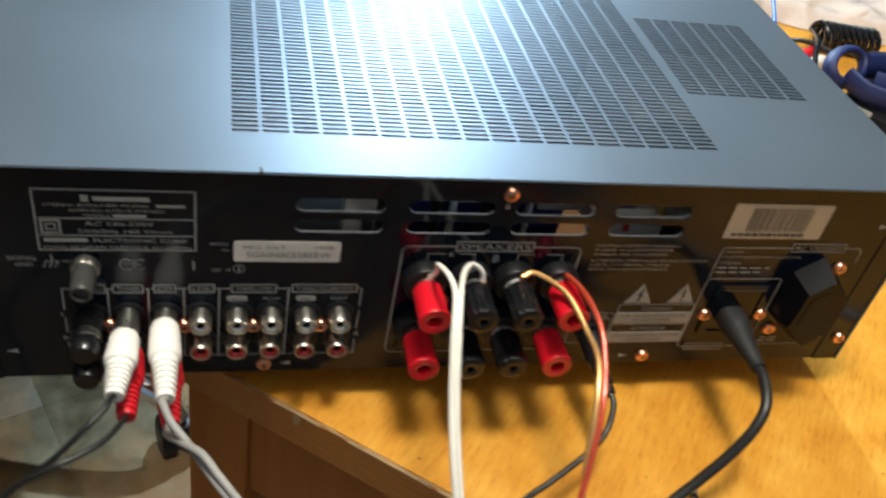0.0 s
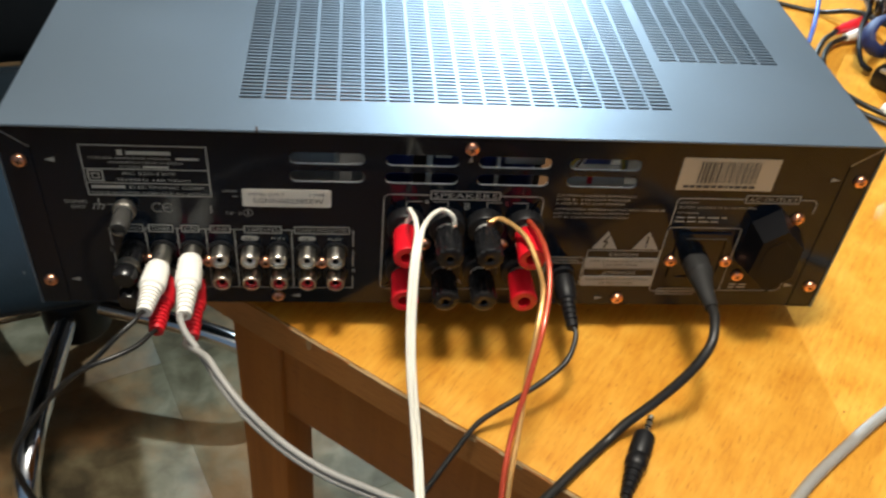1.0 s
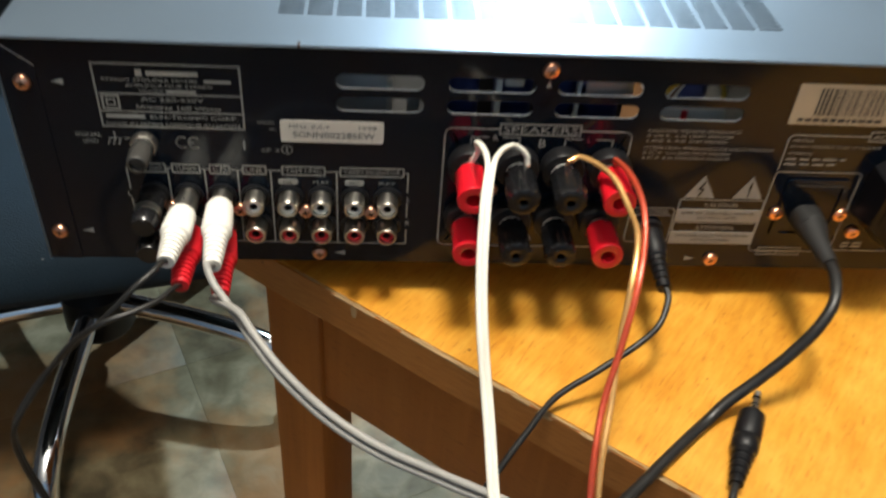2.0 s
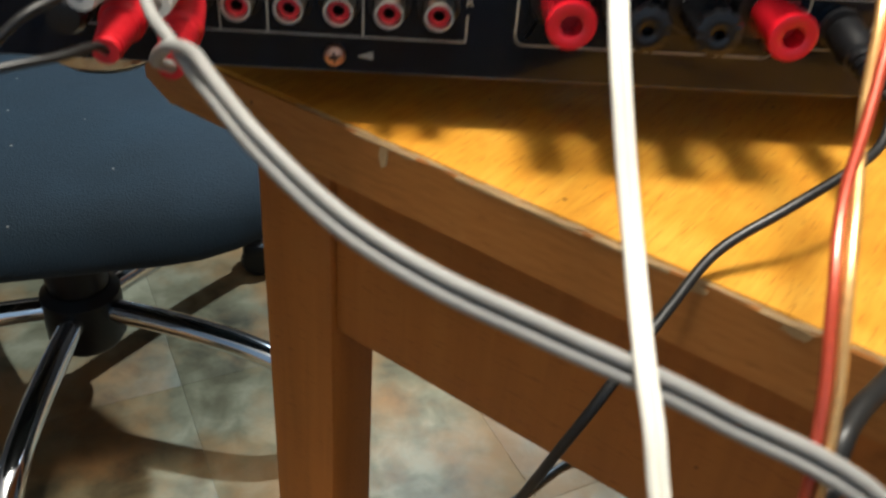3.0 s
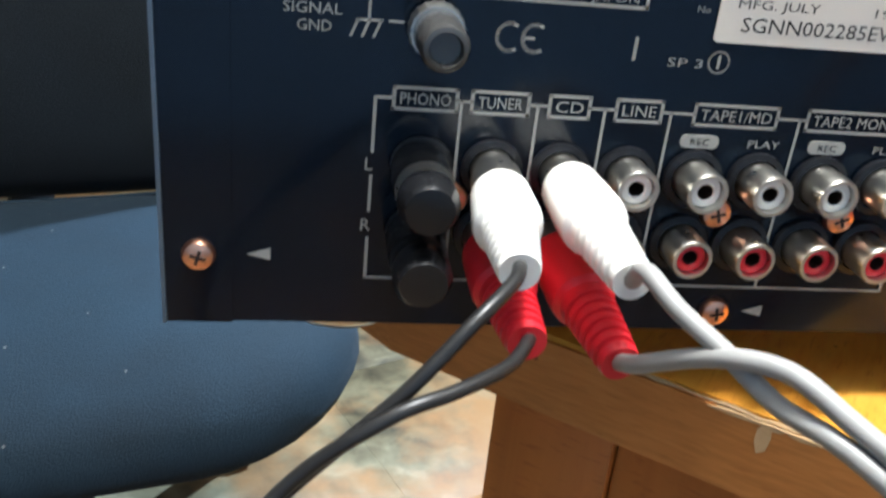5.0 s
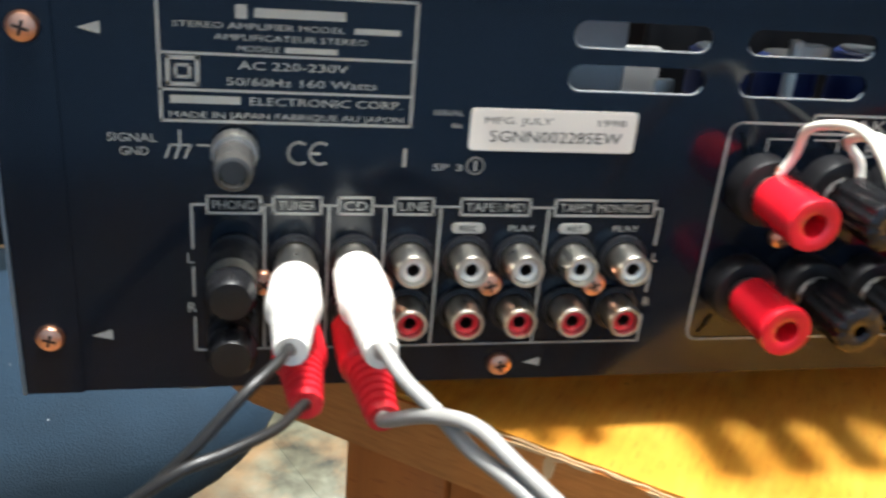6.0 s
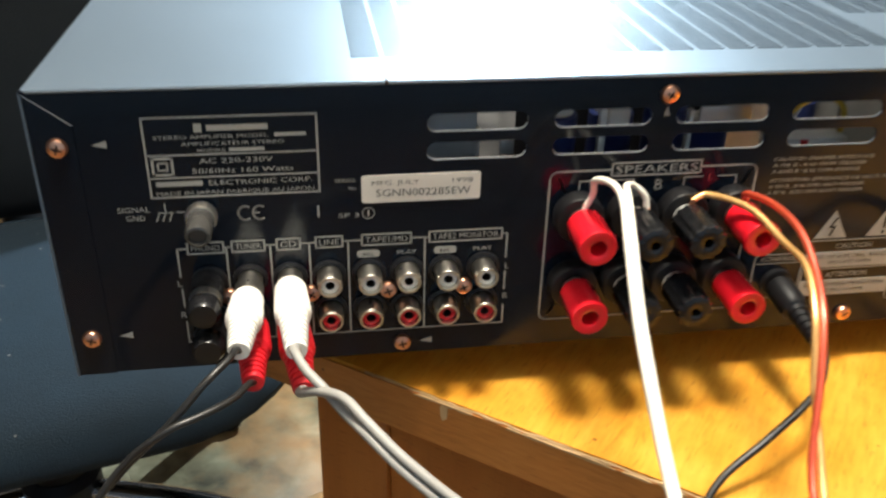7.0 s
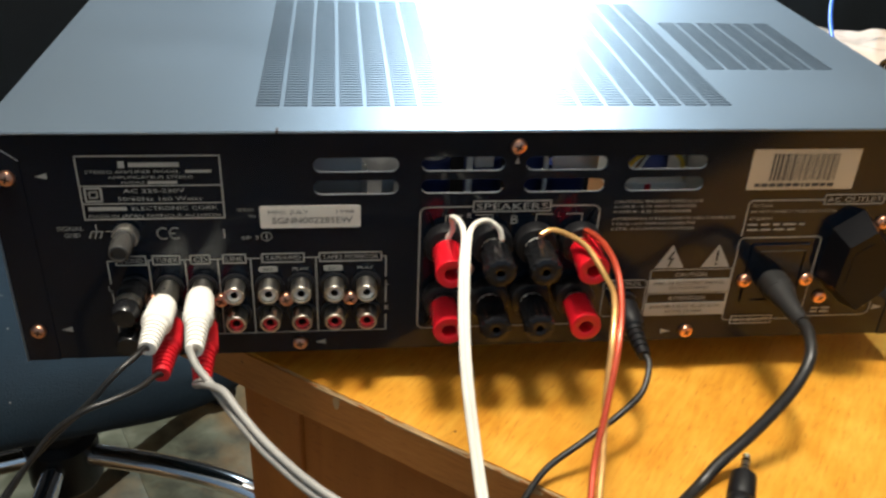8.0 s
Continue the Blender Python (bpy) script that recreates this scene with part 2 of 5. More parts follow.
def box(bm, lo, hi, bevel=0.0, m=None, seg=2):
    r = bmesh.ops.create_cube(bm, size=1)
    vs = r["verts"]
    for v in vs:
        v.co = Vector([lo[i] + (v.co[i] + 0.5) * (hi[i] - lo[i]) for i in range(3)])
    if bevel:
        es = list({e for v in vs for e in v.link_edges})
        vs = list({v for f in bmesh.ops.bevel(bm, geom=es, offset=bevel, segments=seg, affect="EDGES", profile=0.5)["faces"] for v in f.verts} | {v for v in vs if v.is_valid})
    if m:
        bmesh.ops.transform(bm, matrix=m, verts=vs)
    return bm


def cube(lo, hi, bevel=0.0, m=None):
    return box(bmesh.new(), lo, hi, bevel, m)


def lathe(bm, prof, m, seg=24, wobble=None):
    """Turns the profile (radius, height) round the local z axis, placed by m."""
    rings = []
    for r, h in prof:
        if r < 1e-6:
            rings.append([bm.verts.new(m @ Vector((0, 0, h)))])
        else:
            ring = []
            for i in range(seg):
                a = 2 * math.pi * i / seg
                k = r * (wobble(i) if wobble else 1)
                ring.append(bm.verts.new(m @ Vector((k * math.cos(a), k * math.sin(a), h))))
            rings.append(ring)
    for a, b in zip(rings, rings[1:]):
        n = max(len(a), len(b))
        for i in range(n):
            q = [a[i % len(a)], a[(i + 1) % len(a)], b[(i + 1) % len(b)], b[i % len(b)]]
            q = [v for j, v in enumerate(q) if v not in q[:j]]
            if len(q) > 2:
                bm.faces.new(q)
    bmesh.ops.recalc_face_normals(bm, faces=bm.faces[:])
    return bm


def turned(prof, m, seg=24, wobble=None):
    return lathe(bmesh.new(), prof, m, seg, wobble)


def out(x, z, y=0.0, rx=0.0, rz=0.0):
    """Local z points out of the rear panel, towards -y."""
    return Matrix.Translation((x, y, z)) @ Euler((radians(90 + rx), 0, radians(rz))).to_matrix().to_4x4()


def smooth_path(pts, steps=8):
    """Catmull-Rom curve through the points."""
    p = [Vector(q) for q in pts]
    p = [2 * p[0] - p[1], *p, 2 * p[-1] - p[-2]]
    res = []
    for i in range(1, len(p) - 2):
        a, b, c, d = p[i - 1], p[i], p[i + 1], p[i + 2]
        for s in range(steps):
            t = s / steps
            res.append(0.5 * ((2 * b) + (c - a) * t + (2 * a - 5 * b + 4 * c - d) * t * t + (3 * b - 3 * c + d - a) * t ** 3))
    res.append(p[-2])
    return res


def sweep(bm, path, radius, seg=10, side=0.0, up=Vector((0, 0, 1)), flat=1.0, start=None):
    """A round cable along the path; side shifts it across, radius may be a function of 0..1."""
    n = len(path)
    rings = []
    last = start
    for i, p in enumerate(path):
        d = (path[min(i + 1, n - 1)] - path[max(i - 1, 0)]).normalized()
        if last is None:
            last = d.cross(up)
            if last.length < 1e-4:
                last = d.cross(Vector((0, 1, 0)))
        s = (last - d * last.dot(d)).normalized()
        last = s
        w = d.cross(s)
        r = radius(i / (n - 1)) if callable(radius) else radius
        c = p + s * side
        rings.append([bm.verts.new(c + s * r * flat * math.cos(2 * math.pi * k / seg) + w * r * math.sin(2 * math.pi * k / seg)) for k in range(seg)])
    for a, b in zip(rings, rings[1:]):
        for k in range(seg):
            bm.faces.new((a[k], a[(k + 1) % seg], b[(k + 1) % seg], b[k]))
    bm.faces.new(rings[0][::-1])
    bm.faces.new(rings[-1])
    bmesh.ops.recalc_face_normals(bm, faces=bm.faces[:])
    return bm


def cable(pts, radius, seg=10, steps=8, **k):
    return sweep(bmesh.new(), smooth_path(pts, steps), radius, seg, **k)


def plate(outer, holes, y, thick):
    """A sheet in the xz plane with holes, thick towards +y."""
    bm = bmesh.new()
    edges = []
    for loop in (outer, *holes):
        vs = [bm.verts.new((x, y, z)) for x, z in loop]
        edges += [bm.edges.new((vs[i], vs[(i + 1) % len(vs)])) for i in range(len(vs))]
    bmesh.ops.triangle_fill(bm, use_beauty=True, use_dissolve=False, edges=edges)
    r = bmesh.ops.extrude_face_region(bm, geom=bm.faces[:])
    bmesh.ops.translate(bm, vec=(0, thick, 0), verts=[v for v in r["geom"] if isinstance(v, bmesh.types.BMVert)])
    bmesh.ops.recalc_face_normals(bm, faces=bm.faces[:])
    return bm


def rounded(x0, z0, x1, z1, r, n=5):
    pts = []
    for cx, cz, a0 in ((x1 - r, z1 - r, 0), (x0 + r, z1 - r, 90), (x0 + r, z0 + r, 180), (x1 - r, z0 + r, 270)):
        for i in range(n + 1):
            a = radians(a0 + 90 * i / n)
            pts.append((cx + r * math.cos(a), cz + r * math.sin(a)))
    return pts


def prism(pts, y0, y1, taper=1.0):
    """An outline in xz drawn out from y0 to y1 (towards -y), narrowing by taper."""
    bm = bmesh.new()
    cx, cz = sum(p[0] for p in pts) / len(pts), sum(p[1] for p in pts) / len(pts)
    a = [bm.verts.new((x, y0, z)) for x, z in pts]
    b = [bm.verts.new((cx + (x - cx) * taper, y1, cz + (z - cz) * taper)) for x, z in pts]
    for i in range(len(pts)):
        j = (i + 1) % len(pts)
        bm.faces.new((a[i], a[j], b[j], b[i]))
    bm.faces.new(b)
    bm.faces.new(a[::-1])
    bmesh.ops.recalc_face_normals(bm, faces=bm.faces[:])
    return bm


def stroke(bm, pts, w=0.0006, y=-0.0003, closed=False):
    """A printed line on the rear panel along the points (x, z)."""
    pts = [Vector((x, z)) for x, z in pts]
    n = len(pts)
    for i in range(n if closed else n - 1):
        a, b = pts[i], pts[(i + 1) % n]
        d = (b - a)
        if d.length < 1e-7:
            continue
        d.normalize()
        s = Vector((-d.y, d.x)) * w / 2
        a, b = a - d * w * 0.4, b + d * w * 0.4
        q = [a + s, b + s, b - s, a - s]
        bm.faces.new([bm.verts.new((v.x, y, v.y)) for v in q])
    return bm


def patch(x0, z0, x1, z1, y=-0.0004, thick=0.00025, r=0.0008):
    return plate(rounded(x0, z0, x1, z1, r, 3), [], y, thick)


def lettering(text, x, z, height, mat, parent, width=None, align="LEFT", y=-0.00045, name="lettering"):
    """Flat letters facing -y; height is that of the capitals; width, where given, stretches the line to it."""
    cu = bpy.data.curves.new("line", "FONT")
    cu.body, cu.size, cu.resolution_u, cu.align_x = text, height / 0.70, 2, "LEFT"
    tmp = bpy.data.objects.new("line", cu)
    me = bpy.data.meshes.new_from_object(tmp)
    bpy.data.objects.remove(tmp)
    co = [v.co.copy() for v in me.vertices]
    lo, hi = min(c.x for c in co), max(c.x for c in co)
    k = width / (hi - lo) if width else 1.0
    shift = {"LEFT": 0.0, "CENTER": 0.5, "RIGHT": 1.0}[align] * (hi - lo) * k
    for v, c in zip(me.vertices, co):
        v.co = (x + (c.x - lo) * k - shift, y, z + c.y)
    me.name = name
    me.materials.append(mat)
    ob = new(name, me)
    ob.parent = parent
    return ob


def bars(rows, mat, parent, y=-0.00042, name="print_bar"):
    """Plain bars (x0, z0, x1, z1) in one mesh, for print that cannot be read."""
    bm = bmesh.new()
    for x0, z0, x1, z1 in rows:
        bm.faces.new([bm.verts.new((a, y, b)) for a, b in ((x0, z0), (x1, z0), (x1, z1), (x0, z1))])
    return tagged(part(name, bm, mat, parent), kind="stuff" if len(rows) > 2 else "")


def word_bars(x0, x1, z, h, words, seed):
    """Bars like words of a printed line."""
    rnd = random.Random(seed)
    w = [rnd.uniform(0.6, 1.4) for _ in range(words)]
    k = (x1 - x0) / (sum(w) + 0.3 * (words - 1))
    res, x = [], x0
    for q in w:
        res.append((x, z, x + q * k, z + h))
        x += (q + 0.3) * k
    return res

# ---------------------------------------------------------------- room
FLOOR = -0.70


def slab(name, lo, hi, mat, label):
    return tagged(link(name, cube(lo, hi), mat), label, name.split("_")[0], kind="structure")


floor = slab("floor", (-2.6, -2.2, FLOOR - 0.05), (2.8, 3.0, FLOOR - 0.004), M_GROUT, "floor under slate-look vinyl tiles")
slab("wall_north", (-2.6, 3.0, FLOOR), (2.8, 3.1, 1.75), M_WALL, "wall coloured dark to stand for the unlit room")
slab("wall_south", (-2.6, -2.3, FLOOR), (2.8, -2.2, 1.75), M_WALL2, "unseen wall coloured pale blue to bounce light")
slab("wall_west", (-2.7, -2.3, FLOOR), (-2.6, 3.1, 1.75), M_WALL, "wall coloured dark to stand for the unlit room")
slab("wall_east", (2.8, -2.3, FLOOR), (2.9, 3.1, 1.75), M_WALL, "wall coloured dark to stand for the unlit room")
slab("ceiling", (-2.7, -2.3, 1.75), (2.9, 3.1, 1.85), M_CEIL, "plain pale ceiling")

# ---------------------------------------------------------------- table
TOP = -0.004
table = empty("wooden_table", (0.034, 0.073, FLOOR))
table.rotation_euler = (0, 0, radians(-38))
tagged(table, "honey-coloured varnished wooden table with worn chipped edges", "table")
H = TOP - FLOOR
TX, TY, TT = 1.35, 0.78, 0.023


def table_top():
    bm = bmesh.new()
    pts = [(0.0, 0.03), (0.006, 0.008), (0.03, 0.0), (TX, 0.0), (TX, TY), (0.0, TY)]
    a = [bm.verts.new((x, y, H - 0.0015)) for x, y in pts]
    f = bm.faces.new(a)
    r = bmesh.ops.extrude_face_region(bm, geom=[f])
    bmesh.ops.translate(bm, vec=(0, 0, -(TT - 0.0015)), verts=[v for v in r["geom"] if isinstance(v, bmesh.types.BMVert)])
    bmesh.ops.recalc_face_normals(bm, faces=bm.faces[:])
    return bm


part("edge_band", table_top(), M_EDGE, table, "brown worn edge of the top")
bm = bmesh.new()
pts = [(0.0012, 0.031), (0.007, 0.009), (0.0305, 0.0012), (TX - 0.001, 0.0012), (TX - 0.001, TY - 0.001), (0.0012, TY - 0.001)]
f = bm.faces.new([bm.verts.new((x, y, H)) for x, y in pts])
r = bmesh.ops.extrude_face_region(bm, geom=[f])
bmesh.ops.translate(bm, vec=(0, 0, -0.003), verts=[v for v in r["geom"] if isinstance(v, bmesh.types.BMVert)])
bmesh.ops.recalc_face_normals(bm, faces=bm.faces[:])
part("tabletop", bm, M_TOP, table, "honey-yellow veneer with fine grain")
for x in (0.0575, TX - 0.10):
    for y in (0.0155, TY - 0.060):
        bm = bmesh.new()
        box(bm, (x, y, 0), (x + 0.0378, y + 0.0275, H - TT - 0.0005), 0.0015)
        part("leg", bm, M_LEG, table)
AB = 0.1085
part("front_apron", cube((0.0957, 0.0180, H - AB), (TX - 0.1015, 0.036, H - TT - 0.0005), 0.001), M_LEG, table)
part("back_apron", cube((0.0960, TY - 0.055, H - AB), (TX - 0.1015, TY - 0.037, H - TT - 0.0005), 0.001), M_LEG, table)
part("side_apron", cube((0.0615, 0.0435, H - AB), (0.0795, TY - 0.0605, H - TT - 0.0005), 0.001), M_LEG, table)
part("side_apron", cube((TX - 0.092, 0.0435, H - AB), (TX - 0.072, TY - 0.0605, H - TT - 0.0005), 0.001), M_LEG, table)
# worn nicks along the front edge
rnd = random.Random(4)
nicks = [0.1325, 0.262, 0.235] + [rnd.uniform(0.10, 0.5) for _ in range(34)]
for i, u in enumerate(nicks):
    bm = bmesh.new()
    w, h = (0.0022, 0.009) if i == 0 else ((0.005, 0.004) if i < 3 else (rnd.uniform(0.002, 0.010), rnd.uniform(0.0006, 0.0016)))
    n = 7
    ring = []
    for k in range(n):
        a = 2 * math.pi * k / n
        ring.append((u + w * math.cos(a) * rnd.uniform(0.6, 1.0), H - 0.0012 - h * (0.5 + 0.5 * math.sin(a)) * rnd.uniform(0.7, 1.0)))
    q = [bm.verts.new((x, -0.0004, z)) for x, z in ring]
    q2 = [bm.verts.new((x, 0.0015, z)) for x, z in ring]
    bm.faces.new(q)
    for k in range(n):
        bm.faces.new((q[k], q[(k + 1) % n], q2[(k + 1) % n], q2[k]))
    bmesh.ops.recalc_face_normals(bm, faces=bm.faces[:])
    part("edge_chip", bm, M_RAW, table, "bare pale wood where the edge is chipped")
bm = bmesh.new()
pth = [Vector((0.095 + 0.004 * i, 0.0006 + rnd.uniform(-0.0003, 0.0003), H - 0.0007 + rnd.uniform(-0.0003, 0.0002))) for i in range(110)]
sweep(bm, pth, lambda s: 0.00030 + 0.0005 * (math.sin(s * 61) * math.sin(s * 147 + 1)) ** 2, 5)
part("worn_arris", bm, M_RAW, table, "pale worn arris along the front edge")

# ---------------------------------------------------------------- office chair
chair = empty("office_chair", (-0.229, 0.597, FLOOR))
chair.rotation_euler = (0, 0, radians(14))
tagged(chair, "black fabric office chair with chrome five-star base", "chair")


def cushion(w, d, h, corner, nx=30, ny=30, front_drop=0.03, crown=0.012):
    """An upholstered pad: rounded outline, crowned top, rolled front edge."""
    bm = bmesh.new()
    outline = rounded(-w / 2, -d / 2, w / 2, d / 2, corner, 9)
    prof = [(0.0, 1.0), (0.35, 0.99), (0.62, 0.96), (0.82, 0.88), (0.93, 0.74), (0.985, 0.52), (1.0, 0.30), (0.985, 0.12), (0.95, 0.0), (0.7, -0.04), (0.0, -0.05)]
    rings = []
    for k, z in prof:
        if k == 0:
            rings.append([bm.verts.new((0, 0, z * h + (crown if z > 0.5 else 0)))])
            continue
        ring = []
        for x, y in outline:
            yy = y * k
            drop = -front_drop * max(0.0, (-yy / (d / 2))) ** 3
            ring.append(bm.verts.new((x * k, yy, z * h + drop + (crown * (1 - k * k) if z > 0.3 else 0))))
        rings.append(ring)
    for a, b in zip(rings, rings[1:]):
        n = max(len(a), len(b))
        for i in range(n):
            q = [a[i % len(a)], a[(i + 1) % len(a)], b[(i + 1) % len(b)], b[i % len(b)]]
            q = [v for j, v in enumerate(q) if v not in q[:j]]
            bm.faces.new(q)
    bmesh.ops.recalc_face_normals(bm, faces=bm.faces[:])
    return bm


bm = cushion(0.576, 0.43, 0.066, 0.165, front_drop=0.016, crown=0.010)
bmesh.ops.translate(bm, vec=(0, -0.052, 0.364), verts=bm.verts[:])
part("seat", bm, M_SEAT, chair, "charcoal woven seat pad with dust specks")
bm = cushion(0.52, 0.76, 0.060, 0.10, front_drop=0.0)
bmesh.ops.transform(bm, matrix=pose(0, 0.2275, 0.791, 81, 0, 0), verts=bm.verts[:])
part("backrest", bm, M_BACK, chair, "black fabric backrest")
part("back_piping", cable([(-0.19, 0.121, 0.4285), (-0.10, 0.118, 0.4270), (0.0, 0.117, 0.4265), (0.10, 0.118, 0.4270), (0.19, 0.121, 0.4285)], 0.0022, 8), M_SEAT, chair, "stitched piping along the backrest's lower edge")
part("back_bar", cable([(0, 0.02, 0.335), (0, 0.20, 0.325), (0, 0.285, 0.38), (0, 0.30, 0.62)], 0.016, flat=1.6), M_BLACK_P, chair)
part("seat_mechanism", cube((-0.08, -0.11, 0.250), (0.08, 0.10, 0.360), 0.015), M_BLACK_P, chair)
BASE = pose(0, 0, 0)
part("gas_column", turned([(0.0, 0.10), (0.030, 0.10), (0.034, 0.15), (0.043, 0.22), (0.050, 0.29), (0.050, 0.33), (0, 0.33)], BASE), M_BLACK_P, chair)
part("hub", turned([(0, 0.070), (0.040, 0.070), (0.046, 0.080), (0.046, 0.142), (0.036, 0.152), (0, 0.152)], BASE), M_BLACK_P, chair)
for i in range(5):
    a = radians(-17 - 14 + 72 * i)
    c, s = math.cos(a), math.sin(a)
    leg = part("base_leg", cable([tuple(BASE @ Vector((k * c, k * s, z))) for k, z in ((0.035, 0.122), (0.13, 0.124), (0.22, 0.116), (0.275, 0.096), (0.300, 0.060))],
                                  lambda k: 0.0145 + 0.002 * k, 14, 6), M_CHROME, chair, "bent chrome tube")
    m = BASE @ pose(0.298 * c, 0.298 * s, 0.0, 0, 0, math.degrees(a) + 35)
    bm = bmesh.new()
    for sx in (-1, 1):
        lathe(bm, [(0, -0.010), (0.021, -0.010), (0.025, -0.006), (0.025, 0.006), (0.021, 0.010), (0, 0.010)], m @ Matrix.Translation((sx * 0.014, 0, 0.025)) @ pose(0, 0, 0, 0, 90, 0), 20)
    part("caster_wheel", bm, M_BLACK_P, leg)
    bm = bmesh.new()
    box(bm, (-0.025, -0.020, 0.030), (0.025, 0.022, 0.056), 0.009, m)
    part("caster_hood", bm, M_BLACK_P, leg)

# ---------------------------------------------------------------- amplifier
X0, X1, ZB, ZT, DEEP = 0.0045, 0.4145, 0.0142, 0.1225, 0.222
amp = empty("stereo_amplifier", (0, 0, 0))
tagged(amp, "grey-blue metal stereo amplifier with black rear connection panel", "amplifier")


def vented_cover():
    """Top sheet with two fields of punched slots, and two sides."""
    bm = bmesh.new()
    t = 0.0008

    def field(xa, xb, ya, yb, sx, cols, pitch_x, sy, rows, pitch_y):
        xs, ys = [xa], [ya]
        for i in range(cols):
            xs += [sx + i * pitch_x, sx + i * pitch_x + pitch_x - 0.0016]
        for j in range(rows):
            ys += [sy + j * pitch_y, sy + j * pitch_y + 0.00178]
        xs.append(xb)
        ys.append(yb)
        g = [[bm.verts.new((x, y, ZT)) for y in ys] for x in xs]
        for i in range(len(xs) - 1):
            for j in range(len(ys) - 1):
                if not (i % 2 == 1 and j % 2 == 1 and i < len(xs) - 2 and j < len(ys) - 2):
                    bm.faces.new((g[i][j], g[i + 1][j], g[i + 1][j + 1], g[i][j + 1]))

    field(X0 + 0.0015, 0.318, -0.0012, DEEP, 0.1078, 18, 0.01158, 0.0248, 52, 0.00318)
    field(0.318, X1 - 0.0015, -0.0012, DEEP, 0.3205, 6, 0.0111, 0.0725, 25, 0.00318)
    r = bmesh.ops.extrude_face_region(bm, geom=bm.faces[:])
    bmesh.ops.translate(bm, vec=(0, 0, -t), verts=[v for v in r["geom"] if isinstance(v, bmesh.types.BMVert)])
    bmesh.ops.recalc_face_normals(bm, faces=bm.faces[:])
    for xa, xb, s in ((X0, X0 + t, 1), (X1 - t, X1, -1)):
        box(bm, (xa, -0.0012, ZB), (xb, DEEP, ZT - 0.0015))
        # rolled edge between top and side
        n = 4
        row = []
        for k in range(n + 1):
            a = math.pi / 2 * k / n
            x = (X0 + 0.0015 - 0.0015 * math.cos(a)) if s > 0 else (X1 - 0.0015 + 0.0015 * math.cos(a))
            row.append((x, ZT - 0.0015 + 0.0015 * math.sin(a)))
        for (xa2, za), (xb2, zb) in zip(row, row[1:]):
            bm.faces.new([bm.verts.new(c) for c in ((xa2, -0.0012, za), (xb2, -0.0012, zb), (xb2, DEEP, zb), (xa2, DEEP, za))])
    return bm


cover = part("top_cover", vented_cover(), M_COVER, amp, "grey-blue painted sheet cover with punched vent slots")
part("edge_nick", cube((0.1174, -0.00195, ZT - 0.0012), (0.1186, 0.0016, ZT + 0.00025), 0.0003), M_RECESS, cover, "small dark chip in the paint of the edge")
# rear flanges of the cover with mitred corners
F = 0.0140
flange = [(X0, ZB), (X0 + F, ZB), (X0 + F, ZT - 0.0120), (X0 + F + 0.003, ZT - 0.0088), (X1 - F - 0.003, ZT - 0.0088), (X1 - F, ZT - 0.0120), (X1 - F, ZB), (X1, ZB), (X1, ZT - 0.001), (X0, ZT - 0.001)]
part("rear_flange", plate(flange, [], -0.0005, 0.0002), M_PANEL, cover, "black return edge of the cover")
for x, s in ((X0, 1), (X1, -1)):
    bm = bmesh.new()
    stroke(bm, [(x + s * 0.001, ZT - 0.002), (x + s * F, ZT - 0.0122)], 0.0004, -0.00065)
    part("mitre_seam", bm, M_SHEET, cover, "bright bare seam at the mitred corner")
rim = bmesh.new()
sweep(rim, [Vector((X0 + 0.002 + (X1 - X0 - 0.004) * i / 40, -0.0010, ZT - 0.0006)) for i in range(41)], 0.0007, 6)
part("bent_edge", rim, M_COVER, cover)
# rear panel with vent openings
SLOTS = [(x, z) for x in (0.1315, 0.1755, 0.2190, 0.2625) for z in (0.1035, 0.0933)]
panel = part("rear_panel", plate([(X0 + 0.001, ZB + 0.0002), (X1 - 0.001, ZB + 0.0002), (X1 - 0.001, ZT - 0.0015), (X0 + 0.001, ZT - 0.0015)],
                                 [rounded(x, z, x + 0.0347, z + 0.0066, 0.0032, 5) for x, z in SLOTS], 0.0, 0.0011), M_PANEL, amp, "black painted panel with grey printing")
for x, z in SLOTS:
    bm = bmesh.new()
    loop = rounded(x + 0.00015, z + 0.00015, x + 0.03455, z + 0.00645, 0.0031, 5)
    low = [p for p in loop if p[1] < z + 0.0028]
    low.sort(key=lambda p: p[0])
    sweep(bm, [Vector((p[0], 0.0006, p[1])) for p in low], 0.00028, 6)
    part("vent_lip", bm, M_SHEET, panel, "bright bare lip of a vent opening")
part("base_plate", cube((X0 + 0.001, 0.0015, ZB - 0.0006), (X1 - 0.001, DEEP, ZB + 0.0006)), M_SHEET, amp)
fp = part("front_panel", cube((X0 - 0.002, DEEP, ZB - 0.004), (X1 + 0.002, DEEP + 0.012, ZT + 0.0015), 0.002), M_BLACK_P, amp)
for x, y in ((0.042, 0.043), (X1 - 0.042, 0.043), (0.043, DEEP - 0.03), (X1 - 0.043, DEEP - 0.03)):
    foot = part("foot", turned([(0, TOP + 0.003), (0.0190, TOP + 0.003), (0.0203, TOP + 0.0042), (0.0205, ZB - 0.0016), (0.0198, ZB - 0.001), (0, ZB - 0.001)], pose(x, y, 0), 40), M_FOOT, amp, "bright metallic round foot")
    part("foot_pad", turned([(0, TOP), (0.0150, TOP), (0.0160, TOP + 0.001), (0.0160, TOP + 0.0031), (0, TOP + 0.0031)], pose(x, y, 0), 32), M_BLACK_P, foot)

